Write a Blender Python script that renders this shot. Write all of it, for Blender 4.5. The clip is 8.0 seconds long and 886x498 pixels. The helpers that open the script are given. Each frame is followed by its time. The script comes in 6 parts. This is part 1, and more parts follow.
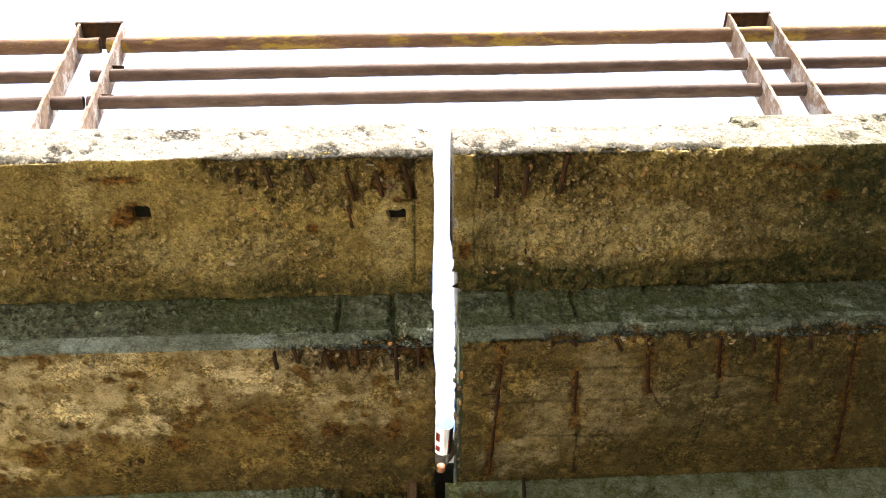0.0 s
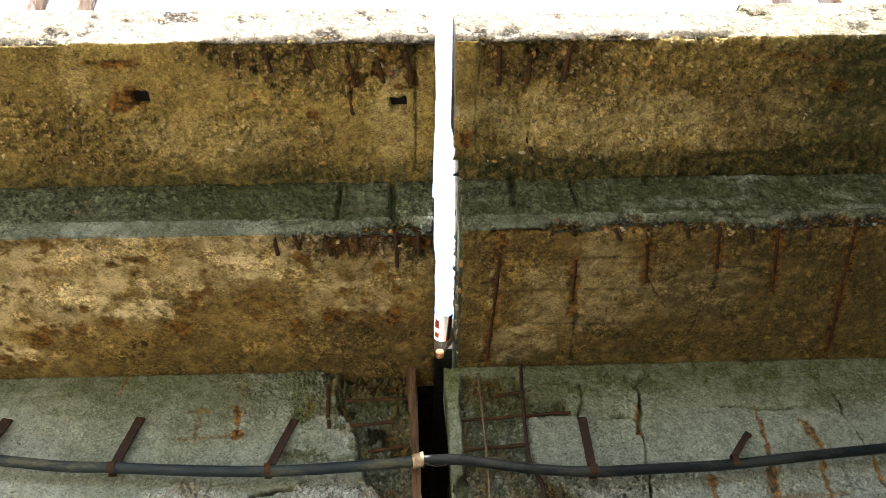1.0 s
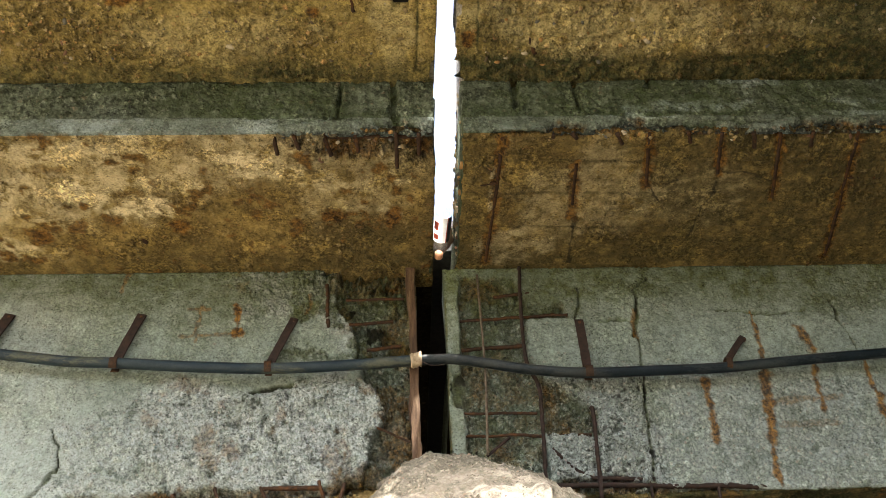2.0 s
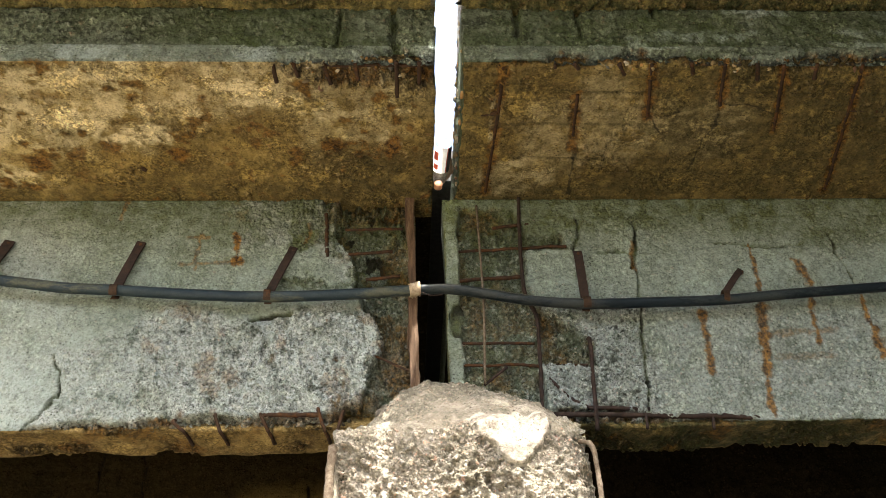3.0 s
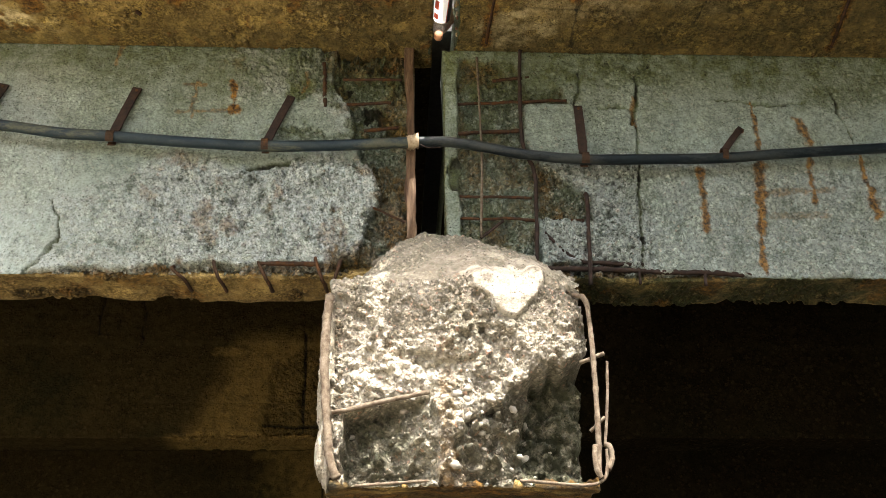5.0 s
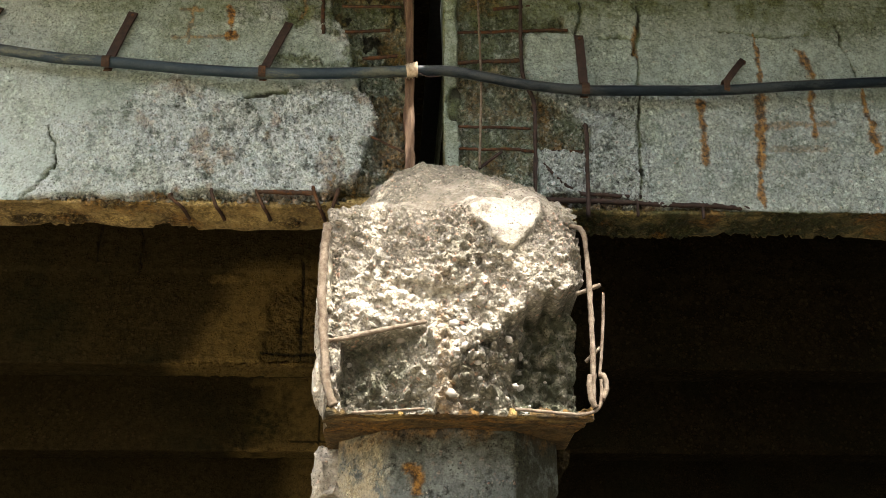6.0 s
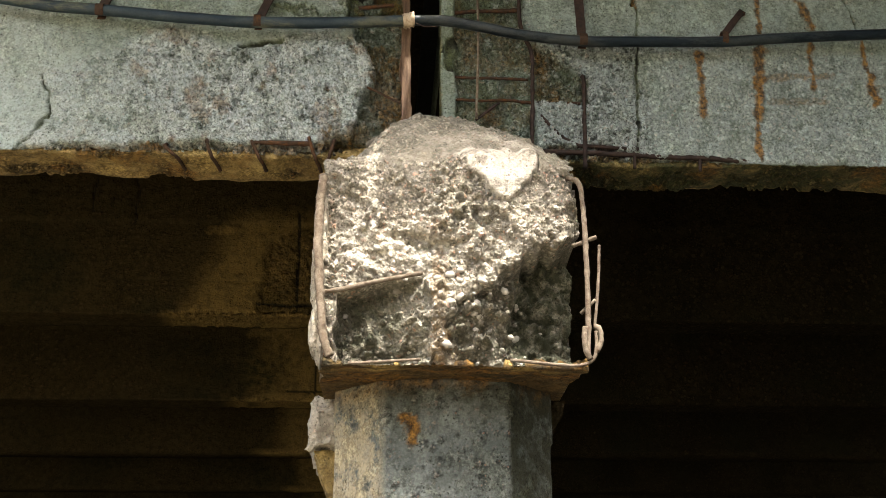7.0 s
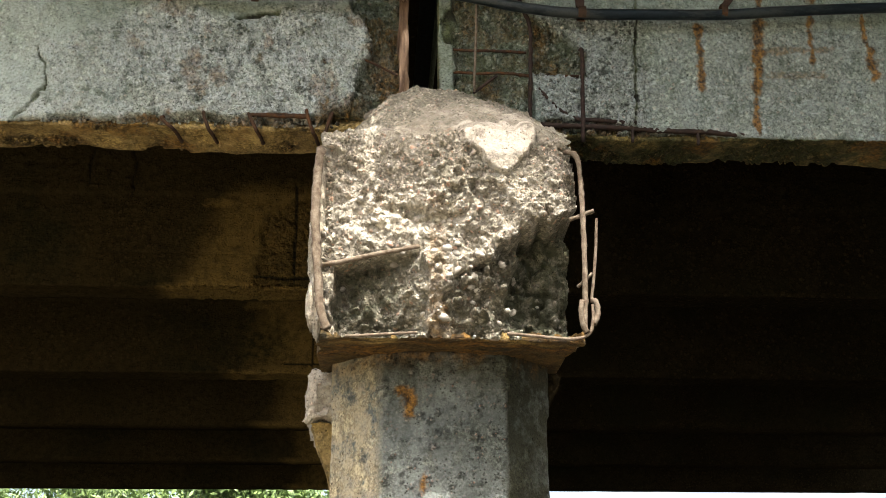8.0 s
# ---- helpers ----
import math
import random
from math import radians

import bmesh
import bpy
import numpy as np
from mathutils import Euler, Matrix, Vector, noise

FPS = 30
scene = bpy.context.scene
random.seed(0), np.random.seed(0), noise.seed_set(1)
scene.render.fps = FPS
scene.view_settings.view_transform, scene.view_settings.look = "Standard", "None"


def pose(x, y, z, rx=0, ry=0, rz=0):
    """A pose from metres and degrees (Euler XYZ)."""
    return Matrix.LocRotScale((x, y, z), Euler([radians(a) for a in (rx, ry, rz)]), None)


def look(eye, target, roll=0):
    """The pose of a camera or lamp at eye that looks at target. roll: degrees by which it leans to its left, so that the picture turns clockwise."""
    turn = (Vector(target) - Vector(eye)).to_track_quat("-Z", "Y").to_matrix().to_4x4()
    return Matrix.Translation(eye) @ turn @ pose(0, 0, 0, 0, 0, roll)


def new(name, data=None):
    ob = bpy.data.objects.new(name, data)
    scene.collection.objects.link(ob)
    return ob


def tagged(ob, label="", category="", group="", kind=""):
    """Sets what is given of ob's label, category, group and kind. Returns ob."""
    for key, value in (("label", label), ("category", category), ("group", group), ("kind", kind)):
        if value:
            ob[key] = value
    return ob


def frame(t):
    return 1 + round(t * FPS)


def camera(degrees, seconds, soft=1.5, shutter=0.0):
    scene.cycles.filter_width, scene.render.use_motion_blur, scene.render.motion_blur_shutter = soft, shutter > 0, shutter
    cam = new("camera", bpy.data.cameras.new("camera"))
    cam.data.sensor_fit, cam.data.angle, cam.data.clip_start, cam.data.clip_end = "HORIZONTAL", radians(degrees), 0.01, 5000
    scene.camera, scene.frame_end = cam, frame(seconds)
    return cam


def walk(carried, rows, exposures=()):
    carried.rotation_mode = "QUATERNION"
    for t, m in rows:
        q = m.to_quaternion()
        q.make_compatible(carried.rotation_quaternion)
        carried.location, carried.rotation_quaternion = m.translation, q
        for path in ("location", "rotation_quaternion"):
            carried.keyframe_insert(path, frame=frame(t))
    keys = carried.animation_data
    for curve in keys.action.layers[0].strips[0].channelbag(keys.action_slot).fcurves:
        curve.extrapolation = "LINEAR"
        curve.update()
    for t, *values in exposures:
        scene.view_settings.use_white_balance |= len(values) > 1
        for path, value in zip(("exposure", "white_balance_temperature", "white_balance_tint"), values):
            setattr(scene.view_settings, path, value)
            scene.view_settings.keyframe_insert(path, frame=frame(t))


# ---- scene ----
# ---- camera ----
cam = camera(44.97, 8.0, 0.6)
EYE = 1.6
ROWS = [
    (0.0, 141.05, 3.03, -0.56),
    (0.5, 138.15, 2.91, -0.75),
    (1.0, 135.06, 2.60, -1.00),
    (1.5, 132.19, 2.34, -1.27),
    (3.0, 126.05, 1.70, -1.84),
    (3.5, 124.43, 1.64, -2.01),
    (4.0, 122.61, 1.59, -2.19),
    (4.5, 120.37, 1.21, -2.37),
    (6.0, 114.43, 0.36, -2.90),
    (6.5, 113.00, 0.22, -3.05),
    (7.0, 111.84, 0.23, -3.18),
    (7.5, 110.81, 0.21, -3.35),
    (8.0, 110.41, 0.14, -3.37),
]
walk(cam, [(t, pose(0, 0, EYE, rx, ry, rz)) for t, rx, ry, rz in ROWS],
     [(0.0, 2.54), (1.5, 2.70), (3.5, 2.80), (6.0, 2.66), (7.0, 2.52), (8.0, 2.38)])

# ---- light ----
SUN = Vector((0.140, -0.522, 1.0))
world = bpy.data.worlds.new("sky")
scene.world = world
world.use_nodes = True
sky = world.node_tree.nodes.new("ShaderNodeTexSky")
sky.sky_type = "NISHITA"
sky.sun_disc = False
sky.sun_elevation = math.atan2(SUN.z, math.hypot(SUN.x, SUN.y))
sky.sun_rotation = math.atan2(SUN.x, SUN.y)
sky.dust_density = 8.0
sky.air_density = 1.0
world.node_tree.links.new(sky.outputs[0], world.node_tree.nodes["Background"].inputs[0])
world.node_tree.nodes["Background"].inputs[1].default_value = 0.15
sun = new("sun", bpy.data.lights.new("sun", "SUN"))
sun.data.energy = 2.7
sun.data.angle = radians(0.53)
sun.data.color = (1.0, 0.95, 0.87)
sun.matrix_world = look(tuple(SUN * 30), (0, 0, 0))


# ---- noise fields on numpy arrays ----
def lattice(i, j, seed):
    h = (i.astype(np.int64) * 374761393 + j.astype(np.int64) * 668265263 + seed * 974634777) & 0xFFFFFFFF
    h = ((h ^ (h >> 13)) * 1274126177) & 0xFFFFFFFF
    h = ((h ^ (h >> 15)) * 2246822519) & 0xFFFFFFFF
    return ((h ^ (h >> 16)) & 0xFFFF) / 65535.0


def value_noise(u, v, seed):
    i, j = np.floor(u), np.floor(v)
    a, b = u - i, v - j
    a, b = a * a * (3 - 2 * a), b * b * (3 - 2 * b)
    i, j = i.astype(np.int64), j.astype(np.int64)
    return ((lattice(i, j, seed) * (1 - a) + lattice(i + 1, j, seed) * a) * (1 - b)
            + (lattice(i, j + 1, seed) * (1 - a) + lattice(i + 1, j + 1, seed) * a) * b)


def fbm(u, v, size, octaves, seed):
    """Fractal noise from -1 to 1 with features of that size in metres."""
    total, amp, norm = 0, 1.0, 0.0
    for k in range(octaves):
        f = 2 ** k / size
        total = total + amp * (value_noise(u * f + 13.7 * k, v * f + 7.1 * k, seed + k) * 2 - 1)
        norm += amp
        amp *= 0.55
    return total / norm * 1.5


def pebbles(u, v, size, seed, share=0.8):
    """Stones set in a surface: dome height 0 to 1 and a tone for each stone."""
    i0, j0 = np.floor(u / size).astype(np.int64), np.floor(v / size).astype(np.int64)
    height, tone = np.zeros_like(u), np.full_like(u, 0.5)
    for di in (-1, 0, 1):
        for dj in (-1, 0, 1):
            i, j = i0 + di, j0 + dj
            keep = lattice(i, j, seed + 5) < share
            cu = (i + 0.2 + 0.6 * lattice(i, j, seed)) * size
            cv = (j + 0.2 + 0.6 * lattice(i, j, seed + 1)) * size
            r = size * (0.25 + 0.42 * lattice(i, j, seed + 2))
            turn, ratio = lattice(i, j, seed + 3) * 3.14, 0.6 + 0.4 * lattice(i, j, seed + 6)
            p, q = u - cu, v - cv
            p, q = p * np.cos(turn) + q * np.sin(turn), (q * np.cos(turn) - p * np.sin(turn)) / ratio
            h = np.sqrt(np.clip(1 - (p * p + q * q) / (r * r), 0, 1)) * keep * r / size * 1.6
            more = h > height
            height = np.where(more, h, height)
            tone = np.where(more, lattice(i, j, seed + 4), tone)
    return height, tone


def crumbs(u, v, size, seed):
    """Broken surface of angular pieces: a height from -1 to 1, each piece level or tilted in its own way."""
    u, v = u + size * 0.35 * fbm(u, v, size * 1.1, 3, seed + 8), v + size * 0.35 * fbm(u, v, size * 1.1, 3, seed + 9)
    i0, j0 = np.floor(u / size).astype(np.int64), np.floor(v / size).astype(np.int64)
    best, height = np.full_like(u, 9.0), np.zeros_like(u)
    for di in (-1, 0, 1):
        for dj in (-1, 0, 1):
            i, j = i0 + di, j0 + dj
            p, q = u / size - i - 0.1 - 0.8 * lattice(i, j, seed), v / size - j - 0.1 - 0.8 * lattice(i, j, seed + 1)
            d = (p * p + q * q) * (0.6 + 0.8 * lattice(i, j, seed + 4))
            h = lattice(i, j, seed + 2) * 1.4 - 0.7 + (lattice(i, j, seed + 3) - 0.5) * 1.6 * p + (lattice(i, j, seed + 5) - 0.35) * 1.6 * q
            height, best = np.where(d < best, h, height), np.minimum(d, best)
    return np.clip(height, -1.2, 1.2)


def smooth(a, b, x):
    t = np.clip((x - a) / (b - a), 0, 1)
    return t * t * (3 - 2 * t)


def blob(u, v, cu, cv, ru, rv, seed=1, ragged=0.5, soft=0.25):
    """An uneven patch, 1 inside."""
    d = np.hypot((u - cu) / ru, (v - cv) / rv) + ragged * fbm(u, v, min(ru, rv) * 0.9, 4, seed)
    return 1 - smooth(1 - soft, 1 + soft, d)


def region(u, v, corners, seed=1, ragged=0.02, soft=0.008):
    """An uneven polygon, 1 inside."""
    inside, dist = np.zeros(u.shape, bool), np.full(u.shape, 9.0)
    for (x0, y0), (x1, y1) in zip(corners, corners[1:] + corners[:1]):
        cross = ((y0 > v) != (y1 > v)) & (u < (x1 - x0) * (v - y0) / (y1 - y0 + 1e-9) + x0)
        inside ^= cross
        dist = np.minimum(dist, segment(u, v, x0, y0, x1, y1))
    d = np.where(inside, dist, -dist) + ragged * fbm(u, v, 0.09, 4, seed)
    return smooth(-soft, soft, d)


def segment(u, v, x0, y0, x1, y1):
    dx, dy = x1 - x0, y1 - y0
    t = np.clip(((u - x0) * dx + (v - y0) * dy) / (dx * dx + dy * dy + 1e-12), 0, 1)
    return np.hypot(u - x0 - t * dx, v - y0 - t * dy)


def streak(u, v, x0, y0, x1, y1, width, seed=1):
    d = segment(u + 0.012 * fbm(u, v, 0.06, 3, seed), v, x0, y0, x1, y1) / width + 0.45 * fbm(u, v, 0.03, 3, seed + 3)
    return 1 - smooth(0.45, 1.1, d)


def crack(u, v, x0, y0, x1, y1, width, seed=1, wander=0.02):
    d = segment(u + wander * fbm(u, v, 0.12, 4, seed), v + wander * fbm(u, v, 0.12, 4, seed + 9), x0, y0, x1, y1)
    return 1 - smooth(width * 0.5, width, d)


def blank(u):
    return {"d": np.zeros_like(u), "spall": np.zeros_like(u), "rust": np.zeros_like(u), "pale": np.zeros_like(u),
            "moss": np.zeros_like(u), "gap": np.zeros_like(u), "tone": np.full_like(u, 0.5)}


def both(a, b):
    return np.maximum(a, b)


# ---- meshes ----
def build(name, verts, faces, material, parent=None, label="", soft_shade=True, slots=None, attrs=None):
    me = bpy.data.meshes.new(name)
    me.from_pydata(verts, [], faces)
    for m in (material if isinstance(material, (list, tuple)) else [material]):
        me.materials.append(m)
    if slots is not None:
        me.polygons.foreach_set("material_index", slots)
    me.polygons.foreach_set("use_smooth", [soft_shade] * len(me.polygons))
    for key, values in (attrs or {}).items():
        me.attributes.new(key, "FLOAT", "POINT").data.foreach_set("value", np.ascontiguousarray(values, dtype=np.float32))
    me.update()
    ob = new(name, me)
    if parent is not None:
        ob.parent = parent
    if label:
        ob["label"] = label
    return ob


def part(name, bm, material, parent=None, label="", soft_shade=False):
    me = bpy.data.meshes.new(name)
    bm.to_mesh(me)
    bm.free()
    me.materials.append(material)
    me.polygons.foreach_set("use_smooth", [soft_shade] * len(me.polygons))
    ob = new(name, me)
    if parent is not None:
        ob.parent = parent
    if label:
        ob["label"] = label
    return ob


def thing(name, label, category, group="", kind=""):
    return tagged(new(name), label, category, group, kind)


def sweep(name, profile, xs, field, materials, parent, label="", jag=(0.0, 0.0), notches=()):
    """A closed section (y, z, step, slot, key) swept along x; field gives relief and wear for each of its faces."""
    ys, zs, ny, nz, keys, slots = [], [], [], [], [], []
    n = len(profile)
    for k, (y, z, step, slot, key) in enumerate(profile):
        y1, z1 = profile[(k + 1) % n][:2]
        length = math.hypot(y1 - y, z1 - z)
        count = max(1, round(length / step))
        for q in range(count):
            ys.append(y + (y1 - y) * q / count)
            zs.append(z + (z1 - z) * q / count)
            ny.append((z1 - z) / length)
            nz.append(-(y1 - y) / length)
            keys.append(key)
            slots.append(slot)
    ys, zs, ny, nz, xs = np.array(ys), np.array(zs), np.array(ny), np.array(nz), np.array(xs)
    X, Y = np.meshgrid(xs, ys)
    Z = np.meshgrid(xs, zs)[1]
    NY, NZ = np.meshgrid(xs, ny)[1], np.meshgrid(xs, nz)[1]
    out = {k: np.zeros_like(X) for k in ("d", "spall", "rust", "pale", "moss", "gap", "tone")}
    for key in set(keys):
        rows = np.array([k == key for k in keys])
        if key and field:
            got = field(key, X[rows], Y[rows], Z[rows])
            for k in out:
                out[k][rows] = got[k]
        else:
            out["tone"][rows] = 0.5
    first = {k: q for q, k in reversed(list(enumerate(keys)))}
    for k, q in first.items():
        out["d"][q] = np.minimum(out["d"][q], out["d"][q - 1])
        NY[q], NZ[q] = (NY[q] + NY[q - 1]), (NZ[q] + NZ[q - 1])
    PY, PZ = Y + NY * out["d"], Z + NZ * out["d"]
    for side, amp in ((0, jag[0]), (-1, jag[1])):
        if amp:
            fall = np.exp(-np.abs(X - xs[side]) / 0.05)
            X = X + fall * amp * fbm(Y * 1.3 + Z, Z - Y * 0.4, 0.10, 4, 77)
    for side, y0, y1, bite in notches:
        rim = Y + 0.012 * fbm(Z * 3 + Y, Y, 0.04, 3, 78)
        X = X + bite * smooth(y0 - 0.006, y0 + 0.006, rim) * (1 - smooth(y1 - 0.006, y1 + 0.006, rim)) * np.exp(-np.abs(X - xs[side]) / 0.05)
    rows, cols = X.shape
    verts = np.stack([X, PY, PZ + EYE], -1).reshape(-1, 3)
    i, j = np.meshgrid(np.arange(rows), np.arange(cols - 1), indexing="ij")
    i2 = (i + 1) % rows
    quads = np.stack([i * cols + j, i2 * cols + j, i2 * cols + j + 1, i * cols + j + 1], -1).reshape(-1, 4)
    slot = np.array(slots)[i].reshape(-1)
    faces = quads.tolist()
    faces.append([k * cols for k in reversed(range(rows))])
    faces.append([k * cols + cols - 1 for k in range(rows)])
    slot = np.concatenate([slot, [slots[0], slots[0]]])
    attrs = {k: out[k].reshape(-1) for k in out if k != "d"}
    return build(name, verts.tolist(), faces, materials, parent, label, True, slot.tolist(), attrs)


def glide(points, per=10):
    """A smooth line through points."""
    p = [Vector(q) for q in points]
    p = [p[0] * 2 - p[1]] + p + [p[-1] * 2 - p[-2]]
    out = []
    for k in range(1, len(p) - 2):
        a, b, c, d = p[k - 1:k + 3]
        for q in range(per):
            t = q / per
            out.append(0.5 * (2 * b + (c - a) * t + (2 * a - 5 * b + 4 * c - d) * t * t + (3 * b - a - 3 * c + d) * t ** 3))
    return out + [p[-2]]


def tube(name, points, r, material, parent=None, label="", sides=10, rough=0.0, ribs=0.0, hollow=False):
    """A round bar along a line, in the eye's heights."""
    pts = [Vector((x, y, z + EYE)) for x, y, z in points]
    verts, faces, run = [], [], 0.0
    for k, p in enumerate(pts):
        t = (pts[min(k + 1, len(pts) - 1)] - pts[max(k - 1, 0)]).normalized()
        a = t.cross(Vector((0.31, 0.77, 0.55))).normalized()
        b = t.cross(a)
        run += (p - pts[k - 1]).length if k else 0
        for s in range(sides):
            w = 2 * math.pi * s / sides
            rr = r * (1 + rough * 0.5 * noise.noise(p * 23 + Vector((s * 0.3, 0, 0))) + rough * 0.9 * noise.noise(p * 130 + Vector((s * 1.7, 1, 0)))
                      + ribs * (1 if (k % 3 == 0) else 0))
            verts.append(p + (a * math.cos(w) + b * math.sin(w)) * rr)
    n = len(pts)
    for k in range(n - 1):
        for s in range(sides):
            q = (s + 1) % sides
            faces.append((k * sides + s, k * sides + q, (k + 1) * sides + q, (k + 1) * sides + s))
    if hollow:
        for end, sgn in ((0, 1), (n - 1, -1)):
            t = (pts[min(end + 1, n - 1)] - pts[max(end - 1, 0)]).normalized() * sgn
            c = pts[end]
            base = len(verts)
            for depth in (0.0, 0.12):
                for s in range(sides):
                    verts.append(c + (verts[end * sides + s] - c) * 0.86 + t * depth)
            for s in range(sides):
                q = (s + 1) % sides
                ring = (end * sides + s, end * sides + q, base + q, base + s)
                wall = (base + s, base + q, base + sides + q, base + sides + s)
                faces.append(ring[::-1] if sgn > 0 else ring)
                faces.append(wall[::-1] if sgn > 0 else wall)
            cap = [base + sides + s for s in range(sides)]
            faces.append(cap[::-1] if sgn > 0 else cap)
    else:
        faces.append(list(range(sides))[::-1])
        faces.append([(n - 1) * sides + s for s in range(sides)])
    return build(name, verts, faces, material, parent, label)


def line(a, b, step=0.02):
    a, b = Vector(a), Vector(b)
    n = max(2, int((b - a).length / step))
    return [tuple(a.lerp(b, k / n)) for k in range(n + 1)]


def bar(name, a, b, r, material, parent, label="", bend=0.006):
    """A rusted reinforcing bar, a little crooked."""
    pts = [Vector(p) + bend * Vector((noise.noise(Vector(p) * 7), noise.noise(Vector(p) * 7 + Vector((5, 0, 0))), noise.noise(Vector(p) * 7 + Vector((0, 5, 0)))))
           for p in line(a, b, 0.012)]
    return tube(name, pts, r, material, parent, label, 8, 0.35, 0.12)


def block(bm, x0, x1, y0, y1, z0, z1, turn=None, bevel=0.004):
    """A bevelled box, in the eye's heights."""
    m = Matrix.Translation(((x0 + x1) / 2, (y0 + y1) / 2, (z0 + z1) / 2 + EYE))
    if turn is not None:
        m = m @ turn
    got = bmesh.ops.create_cube(bm, size=1, matrix=m @ Matrix.Diagonal((x1 - x0, y1 - y0, z1 - z0, 1)))
    edges = list({e for v in got["verts"] for e in v.link_edges})
    if bevel:
        bmesh.ops.bevel(bm, geom=edges, offset=bevel, segments=2, affect="EDGES", profile=0.6)


# ---- materials ----
def shader(name):
    m = bpy.data.materials.new(name)
    m.use_nodes = True
    nt = m.node_tree
    return m, nt, nt.nodes["Principled BSDF"]


def texture(nt, size, detail=5.0, rough=0.6, stretch=(1, 1, 1), kind="noise"):
    co = nt.nodes.new("ShaderNodeTexCoord")
    mp = nt.nodes.new("ShaderNodeMapping")
    mp.inputs["Scale"].default_value = stretch
    nt.links.new(co.outputs["Object"], mp.inputs["Vector"])
    if kind == "cells":
        t = nt.nodes.new("ShaderNodeTexVoronoi")
        t.inputs["Scale"].default_value = 1 / size
        nt.links.new(mp.outputs[0], t.inputs["Vector"])
        return t
    t = nt.nodes.new("ShaderNodeTexNoise")
    t.inputs["Scale"].default_value = 1 / size
    t.inputs["Detail"].default_value = detail
    t.inputs["Roughness"].default_value = rough
    nt.links.new(mp.outputs[0], t.inputs["Vector"])
    return t


def ramp(nt, socket, lo, hi, a=0.0, b=1.0):
    r = nt.nodes.new("ShaderNodeMapRange")
    r.inputs["From Min"].default_value = lo
    r.inputs["From Max"].default_value = hi
    r.inputs["To Min"].default_value = a
    r.inputs["To Max"].default_value = b
    nt.links.new(socket, r.inputs["Value"])
    return r.outputs[0]


def blend(nt, factor, a, b, mode="MIX"):
    x = nt.nodes.new("ShaderNodeMix")
    x.data_type, x.blend_type = "RGBA", mode
    for value, socket in ((factor, x.inputs[0]), (a, x.inputs[6]), (b, x.inputs[7])):
        if isinstance(value, (int, float)):
            socket.default_value = value
        elif isinstance(value, tuple):
            socket.default_value = (*value, 1)
        else:
            nt.links.new(value, socket)
    return x.outputs[2]


def times(nt, a, b):
    x = nt.nodes.new("ShaderNodeMath")
    x.operation = "MULTIPLY"
    for value, socket in ((a, x.inputs[0]), (b, x.inputs[1])):
        if isinstance(value, (int, float)):
            socket.default_value = value
        else:
            nt.links.new(value, socket)
    return x.outputs[0]


def attribute(nt, key):
    a = nt.nodes.new("ShaderNodeAttribute")
    a.attribute_name = key
    return a.outputs["Fac"]


def relief(nt, shade, height, strength, distance):
    b = nt.nodes.new("ShaderNodeBump")
    b.inputs["Strength"].default_value = strength
    b.inputs["Distance"].default_value = distance
    nt.links.new(height, b.inputs["Height"])
    nt.links.new(b.outputs[0], shade.inputs["Normal"])


RUST_DARK, RUST_LIGHT = (0.040, 0.020, 0.008), (0.29, 0.150, 0.030)


def warped(nt, size, amount):
    """Cells with uneven outlines: stones of about that size."""
    co = nt.nodes.new("ShaderNodeTexCoord")
    bend = texture(nt, size * 0.8, 3, 0.6)
    add = nt.nodes.new("ShaderNodeVectorMath")
    add.operation = "MULTIPLY_ADD"
    nt.links.new(bend.outputs["Color"], add.inputs[0])
    add.inputs[1].default_value = (amount, amount, amount)
    nt.links.new(co.outputs["Object"], add.inputs[2])
    t = nt.nodes.new("ShaderNodeTexVoronoi")
    t.inputs["Scale"].default_value = 1 / size
    nt.links.new(add.outputs[0], t.inputs["Vector"])
    return t


